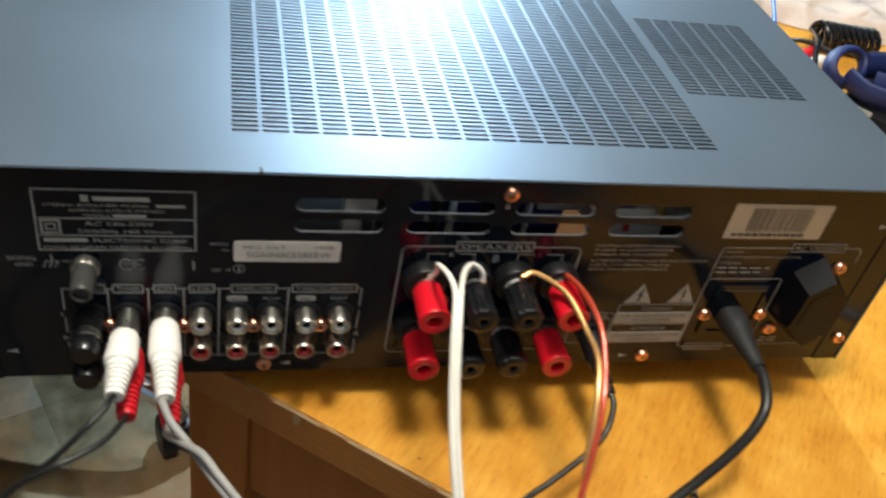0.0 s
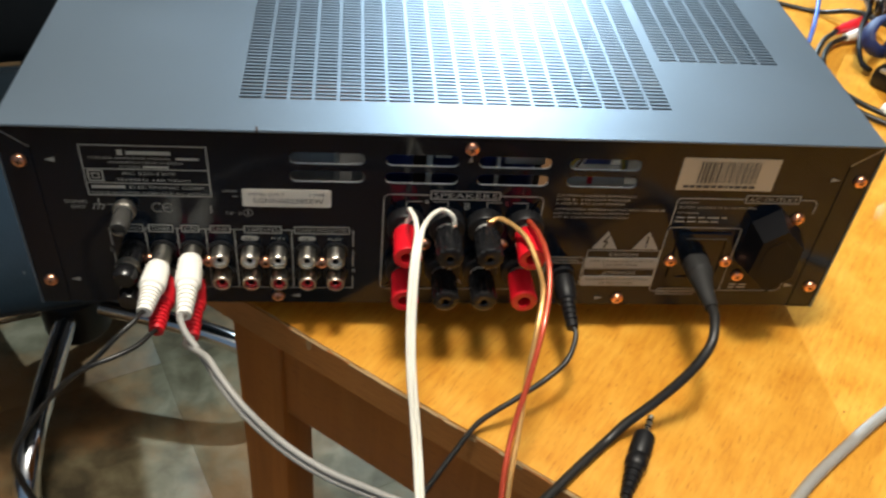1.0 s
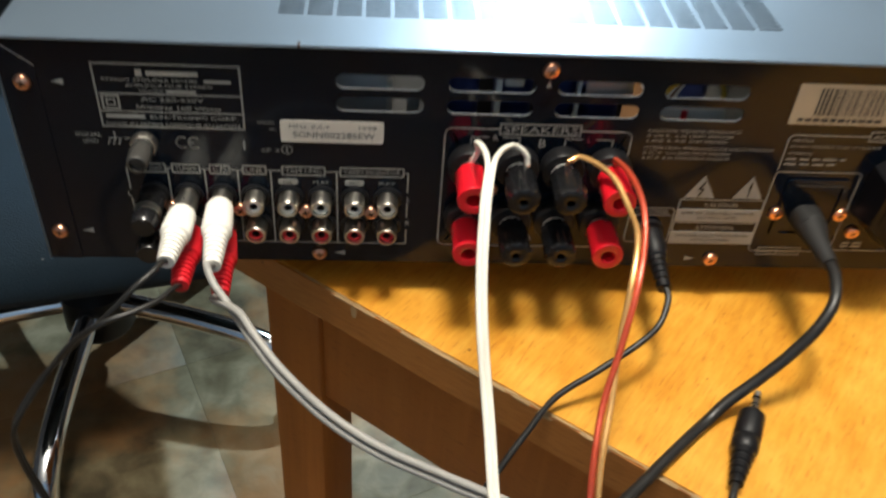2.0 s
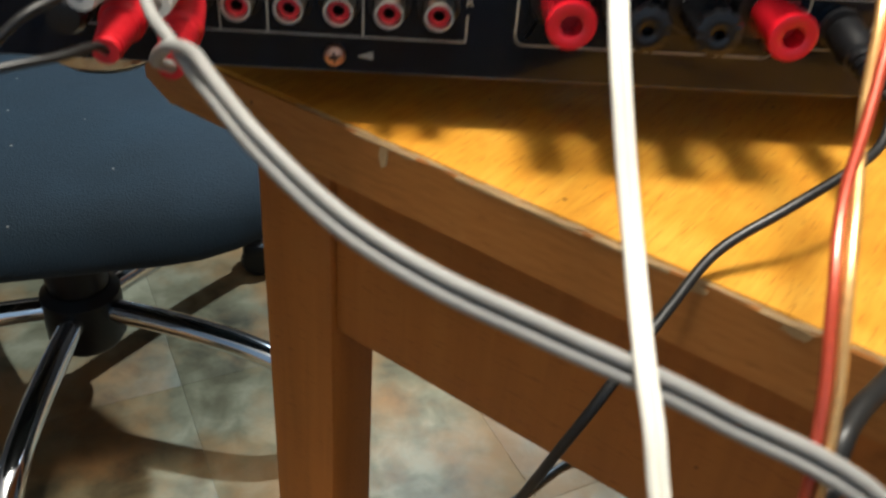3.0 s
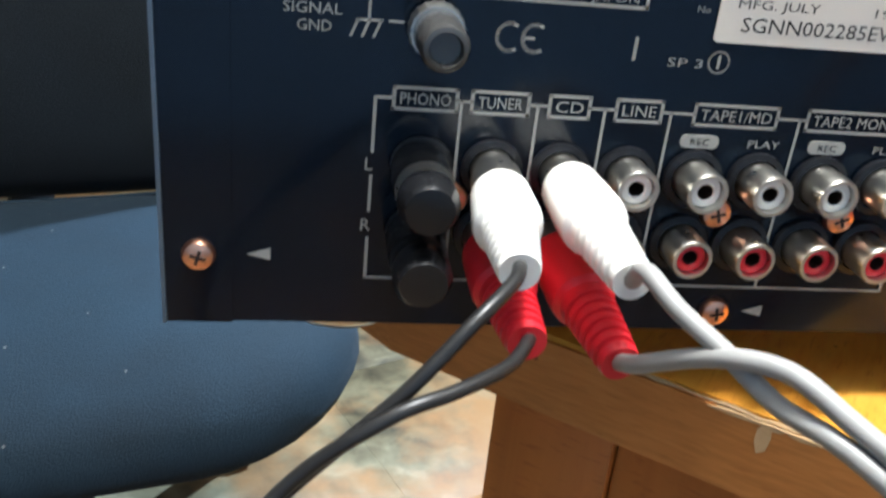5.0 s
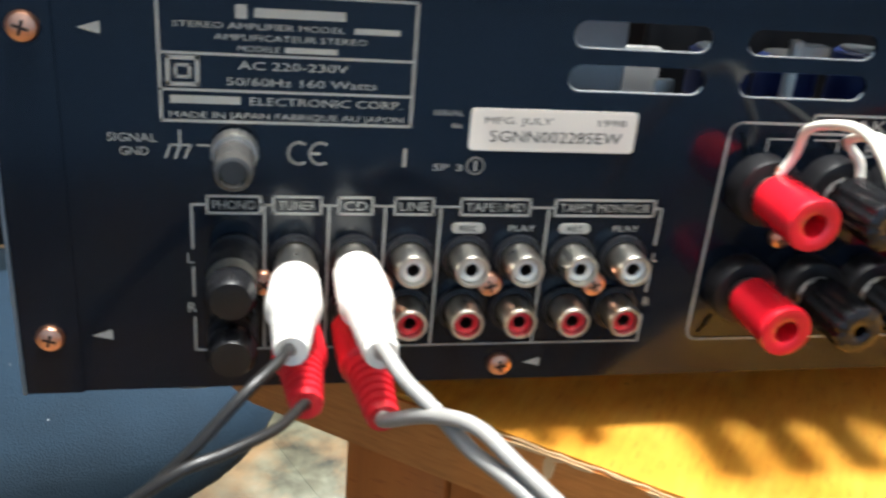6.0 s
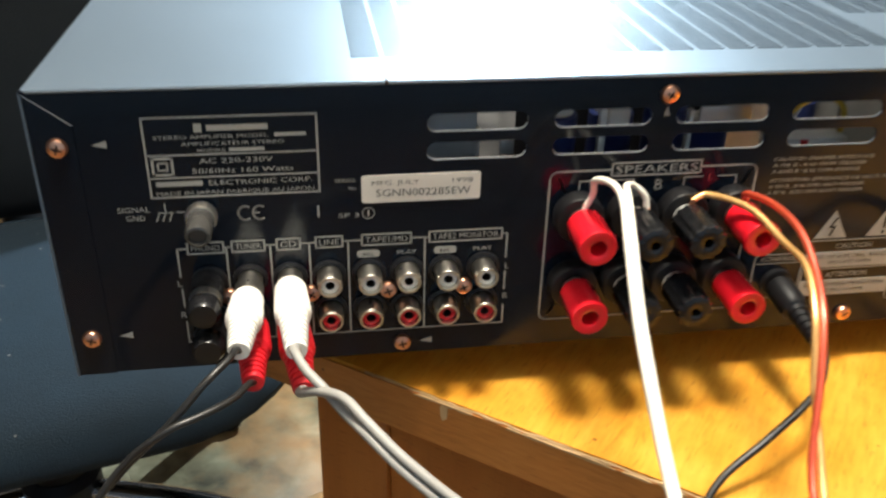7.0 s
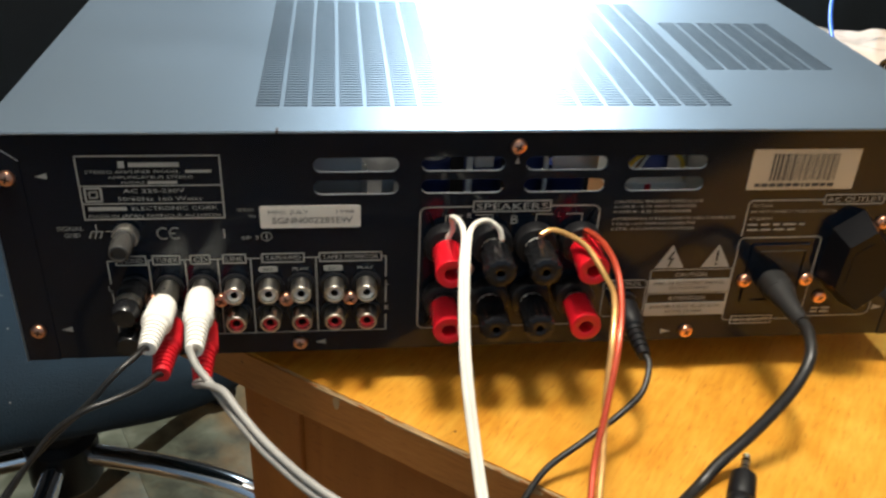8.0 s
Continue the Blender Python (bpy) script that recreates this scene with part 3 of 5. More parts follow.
# inner parts seen through the vents
# Added dark sheet: gives the shaded gaps between the capacitors their darkness.
part("transistor_rail", cube((0.172, 0.050, 0.030), (0.262, 0.054, 0.104), 0.0005), M_BLACK_P, amp, "dark sheet added to keep the gaps behind the vents dark")
inner = part("heat_sink", cube((0.122, 0.034, 0.030), (0.170, 0.038, 0.098), 0.0005), M_ALU, amp, "pale aluminium heat sink")
for i in range(4):
    part("fin", cube((0.138 + 0.0068 * i, 0.0385, 0.032), (0.1415 + 0.0068 * i, 0.070, 0.091)), M_ALU, inner)
part("bracket", cube((0.1600, 0.014, 0.060), (0.1652, 0.016, 0.094), 0.0005), M_SHEET, amp, "bright sheet-metal tab")
part("bracket", cube((0.2335, 0.012, 0.0975), (0.2535, 0.0135, 0.1050), 0.0004), M_SHEET, amp, "bright sheet-metal rail")
part("standoff", cube((0.1962, 0.013, 0.0276), (0.1988, 0.016, 0.1055), 0.0004), M_WHITE_P, amp, "white plastic standoff")
part("standoff", cube((0.2300, 0.013, 0.0276), (0.2318, 0.016, 0.1035), 0.0004), M_WHITE_P, amp, "white plastic standoff")
part("terminal_block", cube((0.2002, 0.015, 0.0980), (0.2082, 0.020, 0.1040), 0.0006), M_WHITE_P, amp)
part("bracket", cube((0.126, 0.016, 0.060), (0.1515, 0.018, 0.114), 0.0005), M_ALU, amp)
part("circuit_board", cube((0.03, 0.012, 0.026), (0.30, 0.20, 0.0276)), M_BOARD, amp)
for x, y, r, h, mt in ((0.182, 0.024, 0.0085, 0.100, M_CAPBLUE), (0.206, 0.030, 0.0085, 0.098, M_CAPBLUE), (0.226, 0.026, 0.0080, 0.101, M_CAPBLUE), (0.244, 0.028, 0.0085, 0.094, M_CAPBLUE), (0.148, 0.022, 0.006, 0.096, M_WHITE_P), (0.288, 0.044, 0.009, 0.096, M_CAPBLUE)):
    cp = part("capacitor", turned([(0, 0.0276), (r, 0.0276), (r, h), (r * 0.85, h + 0.0008), (0, h)], pose(x, y, 0), 20), mt, amp)
    part("capacitor_lid", turned([(0, h + 0.0012), (r * 0.83, h + 0.0012), (r * 0.83, h + 0.0002), (0, h + 0.0002)], pose(x, y, 0), 20), M_NICKEL, cp)
part("relay", cube((0.2645, 0.014, 0.0280), (0.2960, 0.024, 0.0905), 0.001), M_WHITE_P, amp)
part("wire_clip", cube((0.2765, 0.0125, 0.0860), (0.2790, 0.0142, 0.0900), 0.0003), M_RED_P, amp)
part("transformer", cube((0.305, 0.085, 0.03), (0.395, 0.16, 0.100), 0.004), M_SHEET, amp)
for i, mt in enumerate((M_YELLOW, M_WHITE_CABLE, M_BOARD, M_WHITE_CABLE)):
    part("inner_wire", cable([(0.262 + 0.004 * i, 0.014 + 0.004 * i, 0.085), (0.269 + 0.004 * i, 0.012 + 0.004 * i, 0.102), (0.281 + 0.003 * i, 0.012 + 0.004 * i, 0.1075), (0.293 + 0.002 * i, 0.016 + 0.004 * i, 0.099), (0.300, 0.03, 0.07)], 0.0011, 8), mt, amp)

# screws
SCREW = turned([(0.0033, 0.0), (0.0034, 0.0007), (0.0029, 0.0017), (0.0018, 0.0022), (0, 0.0023)], out(0, 0), 20)
# Dark bars laid on the head; their colour stands for the recess's shade.
CROSS = bmesh.new()
box(CROSS, (-0.0016, -0.0024, -0.00032), (0.0016, -0.0019, 0.00032))
box(CROSS, (-0.00032, -0.00242, -0.0016), (0.00032, -0.0019, 0.0016))
first = None
for x, z, y in ((0.0130, 0.103, -0.0005), (0.0120, 0.030, -0.0005), (0.2150, 0.1150, -0.0005), (0.4085, 0.1010, -0.0005), (0.4080, 0.0300, -0.0005), (0.1230, 0.0195, 0), (0.3030, 0.0195, 0), (0.0615, 0.044, 0),
                (0.0900, 0.0435, 0), (0.1178, 0.0432, 0), (0.1457, 0.0430, 0), (0.326, 0.047, 0), (0.3555, 0.047, 0), (0.385, 0.0765, 0), (0.365, 0.037, 0), (0.1965, 0.0565, 0), (0.2355, 0.0565, 0)):
    if first is None:
        first = part("screw", SCREW, M_COPPER, panel, "copper-plated cross-head screw")
        part("screw_cross", CROSS, M_RECESS, first)
        s = first
    else:
        s = new("screw", first.data)
        s.parent = panel
        c = new("screw_cross", first.children[0].data)
        c.parent = s
    s.location = (x, y, z)
    s.rotation_euler = (0, radians((x * 7919 * 57) % 90), 0)

# phono sockets: eight columns, two rows
COLS = [0.0550, 0.0690, 0.0830, 0.0967, 0.1110, 0.1247, 0.1388, 0.1527]
ROWZ = (0.0505, 0.0360)
for col, x in enumerate(COLS):
    for z, mt in zip(ROWZ, (M_WHITE_P, M_RED_P)):
        sock = part("phono_socket", turned([(0.0042, -0.001), (0.0044, 0.0012), (0.0044, 0.0088), (0.0041, 0.0094), (0.0034, 0.0094), (0.0033, 0.0074)], out(x, z), 24), M_NICKEL, panel, "nickel-plated socket")
        part("socket_base", turned([(0.0062, 0.0), (0.0062, 0.0012), (0.0048, 0.0016)], out(x, z), 24), M_BLACK_P, sock)
        part("insert", turned([(0.0034, 0.0072), (0.0031, 0.0080), (0.0019, 0.0082), (0.0016, 0.0078)], out(x, z), 20), mt, sock)
        part("contact_hole", turned([(0.0017, 0.0078), (0.0014, 0.0030), (0, 0.0030)], out(x, z), 14), M_RECESS, sock)
# unused sockets under black protective caps
for z in ROWZ:
    capo = part("socket_cap", turned([(0.0056, 0.0015), (0.0058, 0.0022), (0.0058, 0.0105), (0.0053, 0.0115), (0.0051, 0.0160), (0.0056, 0.0170), (0.0056, 0.0210), (0.0044, 0.0232), (0, 0.0234)], out(0.0545, z), 28), M_BLACK_CAP, panel, "glossy black socket cap")
    part("cap_ring", turned([(0.0052, 0.0119), (0.0056, 0.0125), (0.0054, 0.0135), (0.0056, 0.0142), (0.0052, 0.0158)], out(0.0545, z), 28), M_NICKEL if z > 0.04 else M_BLACK_P, capo)

# ground terminal
gnd = part("ground_terminal", turned([(0.0034, 0.0), (0.0034, 0.0015), (0.0050, 0.0018), (0.0053, 0.0026), (0.0053, 0.0052), (0.0050, 0.0060), (0, 0.0060)], out(0.0552, 0.0778), 40,
                                     lambda i: 1.0 if i % 2 else 0.96), M_NICKEL, panel, "knurled nickel terminal nut")
part("terminal_grip", turned([(0.0044, 0.0060), (0.0046, 0.0066), (0.0043, 0.0172), (0.0038, 0.0184), (0.0030, 0.0186), (0.0026, 0.0170), (0, 0.0170)], out(0.0552, 0.0778), 28), M_SMOKE, gnd, "smoky grey grip")

# speaker terminals
for z, row in ((0.0705, 0), (0.0425, 1)):
    for i, x in enumerate((0.1865, 0.2065, 0.2255, 0.2455)):
        red = i in (0, 3)
        base = part("binding_post", turned([(0.0090, 0.0), (0.0090, 0.0058), (0.0086, 0.0066), (0.0066, 0.0070), (0, 0.0070)], out(x, z), 32), M_BLACK_P, panel, "black collar of a screw terminal")
        part("post_stem", turned([(0.0052, 0.0066), (0.0052, 0.0105), (0, 0.0105)], out(x, z), 20), M_NICKEL if red else M_SHEET, base)
        tip = [(0.0044, 0.0274), (0.0030, 0.0270), (0.0028, 0.0200), (0, 0.0200)] if red else [(0.0048, 0.0276), (0.0024, 0.0277), (0.0018, 0.0274), (0.0017, 0.0230), (0, 0.0230)]
        wob = (lambda k: 1.0) if red else (lambda k: 1.0 if (k // 2) % 2 else 0.925)
        part("post_cap", turned([(0, 0.0092), (0.0062, 0.0094), (0.0066, 0.0102), (0.0066, 0.0250), (0.0068, 0.0262), (0.0064, 0.0272), *tip], out(x, z), 48, wob),
             M_RED_CAP if red else M_BLACK_CAP, base, "glossy red screw cap" if red else "ribbed glossy black screw cap")

# mains inlet, mains outlet, low-voltage socket
inlet = part("mains_inlet", plate(rounded(0.3262, 0.0335, 0.3545, 0.0660, 0.002), [rounded(0.3298, 0.0362, 0.3520, 0.0628, 0.002)], -0.0012, 0.0010), M_PANEL, panel, "black mains inlet")
part("inlet_floor", plate(rounded(0.3299, 0.0363, 0.3519, 0.0627, 0.002), [], -0.0004, 0.0002), M_PANEL, inlet)
# Thin strip drawn in place of the glossy highlight along the inlet's top.
part("inlet_edge", cube((0.3300, -0.0016, 0.0628), (0.3518, -0.0011, 0.0631)), M_SMOKE, inlet)
bm = prism([(0.3750, 0.0828), (0.3622, 0.0735), (0.3602, 0.0480), (0.3765, 0.0330), (0.3893, 0.0455), (0.3893, 0.0690)], 0.0, -0.0135, 0.82)
outlet = part("mains_outlet", bm, M_OUTLET, panel, "black six-sided mains outlet")
bm = prism([(0.3750, 0.0730), (0.3675, 0.0675), (0.3665, 0.0520), (0.3760, 0.0430), (0.3830, 0.0500), (0.3830, 0.0650)], -0.0134, -0.0138, 1.0)
part("outlet_face", bm, M_OUTLET, outlet)
part("control_socket", turned([(0.0062, 0.0), (0.0062, 0.0022), (0.0040, 0.0026), (0, 0.0020)], out(0.2705, 0.0360), 22), M_BLACK_P, panel)

# stickers
st = part("serial_sticker", patch(0.1090, 0.0785, 0.1505, 0.0888, r=0.0010), M_STICKER, panel, "off-white serial number sticker")
lettering("MFG. JULY", 0.1125, 0.0852, 0.0017, M_INK, st, 0.0165, y=-0.0006)
lettering("1998", 0.1405, 0.0852, 0.0017, M_INK, st, 0.0072, y=-0.0006)
lettering("SGNN002285EW", 0.1140, 0.0808, 0.0028, M_INK, st, 0.0330, y=-0.0006)
st = part("barcode_sticker", patch(0.3167, 0.0935, 0.3652, 0.1125, r=0.0004), M_TAN_STICKER, panel, "buff barcode sticker")
rnd = random.Random(11)
rows, x = [], 0.3260
while x < 0.3560:
    w = rnd.choice((0.0003, 0.0003, 0.0006, 0.0009))
    rows.append((x, 0.0980, x + w, 0.1106))
    x += w + rnd.choice((0.0003, 0.0005, 0.0008))
bars(rows, M_INK, st, -0.0006, "barcode_bar")
bars(word_bars(0.3200, 0.3560, 0.0950, 0.0017, 11, 5), M_INK, st, -0.0006)

# printing: rating plate
bm = bmesh.new()
stroke(bm, [(0.0395, 0.0838), (0.0948, 0.0838), (0.0948, 0.1118), (0.0395, 0.1118)], 0.0007, closed=True)
stroke(bm, [(0.0395, 0.0988), (0.0948, 0.0988)], 0.0006)
stroke(bm, [(0.0395, 0.0908), (0.0948, 0.0908)], 0.0006)
for a in (0.0, 0.0016):
    stroke(bm, [(0.0412 + a, 0.0920 + a), (0.0474 - a, 0.0920 + a), (0.0474 - a, 0.0978 - a), (0.0412 + a, 0.0978 - a)], 0.0007 if a else 0.0009, closed=True)
part("rating_frame", bm, M_PRINT, panel)
bars([(0.0595, 0.1070, 0.0790, 0.1090)], M_PRINT, panel, name="maker_mark")
bars([(0.0555, 0.1066, 0.0580, 0.1096)], M_PRINT, panel, name="maker_mark")
lettering("STEREO AMPLIFIER MODEL", 0.0425, 0.1044, 0.0013, M_PRINT, panel, 0.0365)
bars([(0.0810, 0.1044, 0.0912, 0.1057)], M_PRINT, panel)
bars([(0.0660, 0.0996, 0.0775, 0.1009)], M_PRINT, panel)
lettering("AMPLIFICATEUR STEREO", 0.0510, 0.1020, 0.0013, M_PRINT, panel, 0.0330)
lettering("MODELE", 0.0560, 0.0996, 0.0013, M_PRINT, panel, 0.0090)
lettering("AC 220-230V", 0.0560, 0.0957, 0.0018, M_PRINT, panel, 0.0240)
lettering("50/60Hz 160 Watts", 0.0535, 0.0921, 0.0018, M_PRINT, panel, 0.0330)
bars([(0.0415, 0.0878, 0.0565, 0.0896)], M_PRINT, panel, name="maker_mark")
lettering("ELECTRONIC CORP.", 0.0585, 0.0878, 0.0018, M_PRINT, panel, 0.0340)
lettering("MADE IN JAPAN FABRIQUE AU JAPON", 0.0412, 0.0846, 0.0014, M_PRINT, panel, 0.0518)
# printing: left field
lettering("SIGNAL", 0.0278, 0.0788, 0.0020, M_PRINT, panel, 0.0105)
lettering("GND", 0.0303, 0.0757, 0.0020, M_PRINT, panel, 0.0062)
bm = bmesh.new()
stroke(bm, [(0.0432, 0.0815), (0.0432, 0.0782)], 0.0005)
stroke(bm, [(0.0410, 0.0782), (0.0456, 0.0782)], 0.0005)
for dx in (0.0412, 0.0433, 0.0454):
    stroke(bm, [(dx, 0.0782), (dx - 0.0012, 0.0752)], 0.0005)
stroke(bm, [(0.0470, 0.0782), (0.0495, 0.0782)], 0.0005)
part("ground_mark", bm, M_PRINT, panel)
bm = bmesh.new()
stroke(bm, [(0.0940, 0.0782), (0.0940, 0.0742)], 0.0007)
part("tick_mark", bm, M_PRINT, panel)
for cx in (0.0694, 0.0743):
    bm = bmesh.new()
    stroke(bm, [(cx + 0.0024 * math.cos(radians(a)), 0.0768 + 0.0026 * math.sin(radians(a))) for a in range(60, 301, 24)], 0.0007)
    if cx > 0.07:
        stroke(bm, [(0.0722, 0.0768), (0.0740, 0.0768)], 0.0006)
    part("approval_letter", bm, M_PRINT, panel)
lettering("SERIAL", 0.1000, 0.0868, 0.0013, M_PRINT, panel, 0.0072)
lettering("No", 0.1047, 0.0838, 0.0013, M_PRINT, panel, 0.0026)
lettering("SP 3", 0.1008, 0.0733, 0.0017, M_PRINT, panel, 0.0072)
bm = bmesh.new()
stroke(bm, [(0.1112 + 0.0021 * math.cos(a), 0.0746 + 0.0021 * math.sin(a)) for a in (2 * math.pi * k / 16 for k in range(16))], 0.0004, closed=True)
stroke(bm, [(0.1112, 0.0735), (0.1112, 0.0757)], 0.0006)
part("approval_mark", bm, M_PRINT, panel)
for x, z, s in ((0.0212, 0.0300, 1), (0.0232, 0.1032, 1), (0.1295, 0.0195, 1), (0.2955, 0.0195, -1), (0.3985, 0.1010, -1), (0.3985, 0.0300, -1), (0.2152, 0.1085, 0)):
    if s:
        q = [(x, z), (x + s * 0.0048, z + 0.0016), (x + s * 0.0048, z - 0.0012)]
    else:
        q = [(x, z + 0.0022), (x + 0.0011, z - 0.0016), (x - 0.0011, z - 0.0016)]
    bm = bmesh.new()
    bm.faces.new([bm.verts.new((a, -0.0003, b)) for a, b in q])
    part("arrow_mark", bm, M_PRINT, panel)
# printing: socket frame with headings
bm = bmesh.new()
zt, zb, xa, xb = 0.0640, 0.0255, 0.0452, 0.1612
heads = [("PHONO", 0.0487, 0.0608), ("TUNER", 0.0637, 0.0748), ("CD", 0.0790, 0.0870), ("LINE", 0.0925, 0.1018), ("TAPE1/MD", 0.1087, 0.1262), ("TAPE2 MONITOR", 0.1328, 0.1592)]
edges = [xa] + [v for _, a, b in heads for v in (a, b)] + [xb]
for i in range(0, len(edges), 2):
    stroke(bm, [(edges[i], zt), (edges[i + 1], zt)], 0.0006)
stroke(bm, [(xa, zt), (xa, 0.0530)], 0.0006)
stroke(bm, [(xa, 0.0480), (xa, 0.0405)], 0.0006)
stroke(bm, [(xa, 0.0345), (xa, zb), (xb, zb), (xb, 0.0335)], 0.0006)
stroke(bm, [(xb, 0.0480), (xb, 0.0405)], 0.0006)
stroke(bm, [(xb, zt), (xb, 0.0540)], 0.0006)
for x in (0.0617, 0.0767, 0.0902, 0.1038, 0.1312):
    stroke(bm, [(x, zt), (x, zb)], 0.0006)
for _, a, b in heads:
    stroke(bm, [(a, zt - 0.0021), (b, zt - 0.0021), (b, zt + 0.0021), (a, zt + 0.0021)], 0.0007, closed=True)
part("socket_frame", bm, M_PRINT, panel)
for s, a, b in heads:
    lettering(s, a + 0.0012, zt - 0.0011, 0.0023, M_PRINT, panel, b - a - 0.0024)
for x in (xa - 0.0005, xb + 0.0006):
    lettering("L", x, 0.0492, 0.0026, M_PRINT, panel, align="CENTER")
    lettering("R", x, 0.0362, 0.0026, M_PRINT, panel, align="CENTER")
for x0, x1 in ((0.1068, 0.1150), (0.1345, 0.1427)):
    pill = part("pill_mark", patch(x0, 0.0570, x1, 0.0598, r=0.0012), M_PRINT, panel)
    lettering("REC", (x0 + x1) / 2, 0.0577, 0.0014, M_PANEL, pill, 0.0040, "CENTER", y=-0.0006)
    lettering("PLAY", x0 + 0.0145, 0.0577, 0.0016, M_PRINT, panel, 0.0068)
# printing: speaker frame
bm = bmesh.new()
q = rounded(0.1755, 0.0255, 0.2530, 0.0872, 0.003, 4)
stroke(bm, [(0.1980, 0.0872)] + q[5:] + [q[0]] + q[1:5] + [(0.2312, 0.0872)], 0.0007)
stroke(bm, [(0.1980, 0.0848), (0.2312, 0.0848), (0.2312, 0.0897), (0.1980, 0.0897)], 0.0007, closed=True)
for a, b in ((0.1865, 0.2065), (0.2255, 0.2455)):
    stroke(bm, [(a, 0.0800), (a, 0.0832), ((a + b) / 2 - 0.003, 0.0832)], 0.0005)
    stroke(bm, [((a + b) / 2 + 0.003, 0.0832), (b, 0.0832), (b, 0.0800)], 0.0005)
for x, s in ((0.1802, 1), (0.2492, -1), (0.1802, 1), (0.2492, -1)):
    stroke(bm, [(x - s * 0.0014, 0.0845), (x + s * 0.0002, 0.0820), (x - s * 0.0002, 0.0815), (x + s * 0.0014, 0.0790)], 0.0007)
    stroke(bm, [(x + s * 0.0014, 0.0330), (x, 0.0310), (x + s * 0.0004, 0.0305), (x - s * 0.0014, 0.0280)], 0.0007)
part("speaker_frame", bm, M_PRINT, panel)
lettering("SPEAKERS", 0.1992, 0.0857, 0.0031, M_PRINT, panel, 0.0308)
lettering("R", 0.1965, 0.0818, 0.0026, M_PRINT, panel, align="CENTER")
lettering("L", 0.2355, 0.0818, 0.0026, M_PRINT_RED, panel, align="CENTER")
lettering("B", 0.2160, 0.0788, 0.0042, M_PRINT, panel, align="CENTER")
lettering("A", 0.2160, 0.0290, 0.0036, M_PRINT, panel, align="CENTER")
# printing: cautions
for z, s, w in ((0.0880, "CAUTION: SPEAKER IMPEDANCE", 0.0395), (0.0856, "A OR B : 4-16 OHM SPEAKER", 0.0370), (0.0831, "A AND B : 8-32 OHM SPEAKER", 0.0350),
                (0.0796, "ATTENTION: IMPEDANCE DE HAUT-PARLEUR", 0.0560), (0.0771, "A OU B : 4-16 OHM HAUT-PARLEUR", 0.0380), (0.0746, "A ET B : 8-32 OHM HAUT-PARLEUR", 0.0380)):
    lettering(s, 0.2590, z, 0.0014, M_PRINT, panel, w)
for x in (0.2890, 0.3105):
    bm = bmesh.new()
    bm.faces.new([bm.verts.new((a, -0.0003, b)) for a, b in ((x - 0.0068, 0.0545), (x + 0.0068, 0.0545), (x, 0.0665))])
    tri = part("warning_triangle", bm, M_PRINT, panel)
    bm = bmesh.new()
    if x < 0.3:
        stroke(bm, [(0.2900, 0.0632), (0.2880, 0.0595), (0.2898, 0.0595), (0.2884, 0.0558)], 0.0008, -0.0006)
    else:
        stroke(bm, [(0.3105, 0.0630), (0.3105, 0.0584)], 0.0009, -0.0006)
        stroke(bm, [(0.3105, 0.0567), (0.3105, 0.0562)], 0.0009, -0.0006)
    part("warning_sign", bm, M_PANEL, tri)
for z, word in ((0.0415, "CAUTION"), (0.0287, "ATTENTION")):
    bm = bmesh.new()
    stroke(bm, [(0.2810, z), (0.3190, z), (0.3190, z + 0.0120), (0.2810, z + 0.0120)], 0.0005, closed=True)
    part("caution_frame", bm, M_PRINT, panel)
    blk = part("caution_block", patch(0.2813, z + 0.0002, 0.3187, z + 0.0068, r=0.0002), M_PRINT, panel)
    lettering(word, 0.3000, z + 0.0083, 0.0022, M_PRINT, panel, 0.0150 if word == "CAUTION" else 0.0175, "CENTER")
    for k, line in enumerate(("RISK OF ELECTRIC SHOCK", "DO NOT OPEN") if word == "CAUTION" else ("DANGER D'ELECTROCUTION", "NE PAS OUVRIR")):
        lettering(line, 0.3000, z + 0.0041 - 0.0027 * k, 0.0016, M_PANEL, blk, 0.0335 if k == 0 else 0.0180, "CENTER", y=-0.0006)
# printing: control and mains frames
bm = bmesh.new()
stroke(bm, rounded(0.2600, 0.0290, 0.2800, 0.0485, 0.002, 3), 0.0005, closed=True)
stroke(bm, [(0.2610, 0.0445), (0.2790, 0.0445)], 0.0004)
part("control_frame", bm, M_PRINT, panel)
lettering("CONTROL", 0.2700, 0.0456, 0.0019, M_PRINT, panel, 0.0150, "CENTER")
bm = bmesh.new()
stroke(bm, rounded(0.3195, 0.0250, 0.3580, 0.0695, 0.002, 3), 0.0006, closed=True)
stroke(bm, [(0.3198, 0.0705), (0.3198, 0.0868), (0.3212, 0.0882), (0.3545, 0.0882)], 0.0006)
stroke(bm, [(0.3822, 0.0882), (0.3900, 0.0882), (0.3920, 0.0860), (0.3920, 0.0800)], 0.0006)
stroke(bm, [(0.3580, 0.0260), (0.3900, 0.0260), (0.3920, 0.0280), (0.3920, 0.0330)], 0.0006)
stroke(bm, [(0.3545, 0.0860), (0.3822, 0.0860), (0.3822, 0.0906), (0.3545, 0.0906)], 0.0006, closed=True)
stroke(bm, [(0.3240, 0.0228), (0.3440, 0.0228), (0.3440, 0.0270), (0.3240, 0.0270)], 0.0006, closed=True)
part("mains_frame", bm, M_PRINT, panel)
lettering("AC OUTLET", 0.3556, 0.0871, 0.0024, M_PRINT, panel, 0.0255)
lettering("AC INLET", 0.3252, 0.0238, 0.0022, M_PRINT, panel, 0.0176)
lettering("CAUTION", 0.3215, 0.0850, 0.0014, M_PRINT, panel, 0.0090)
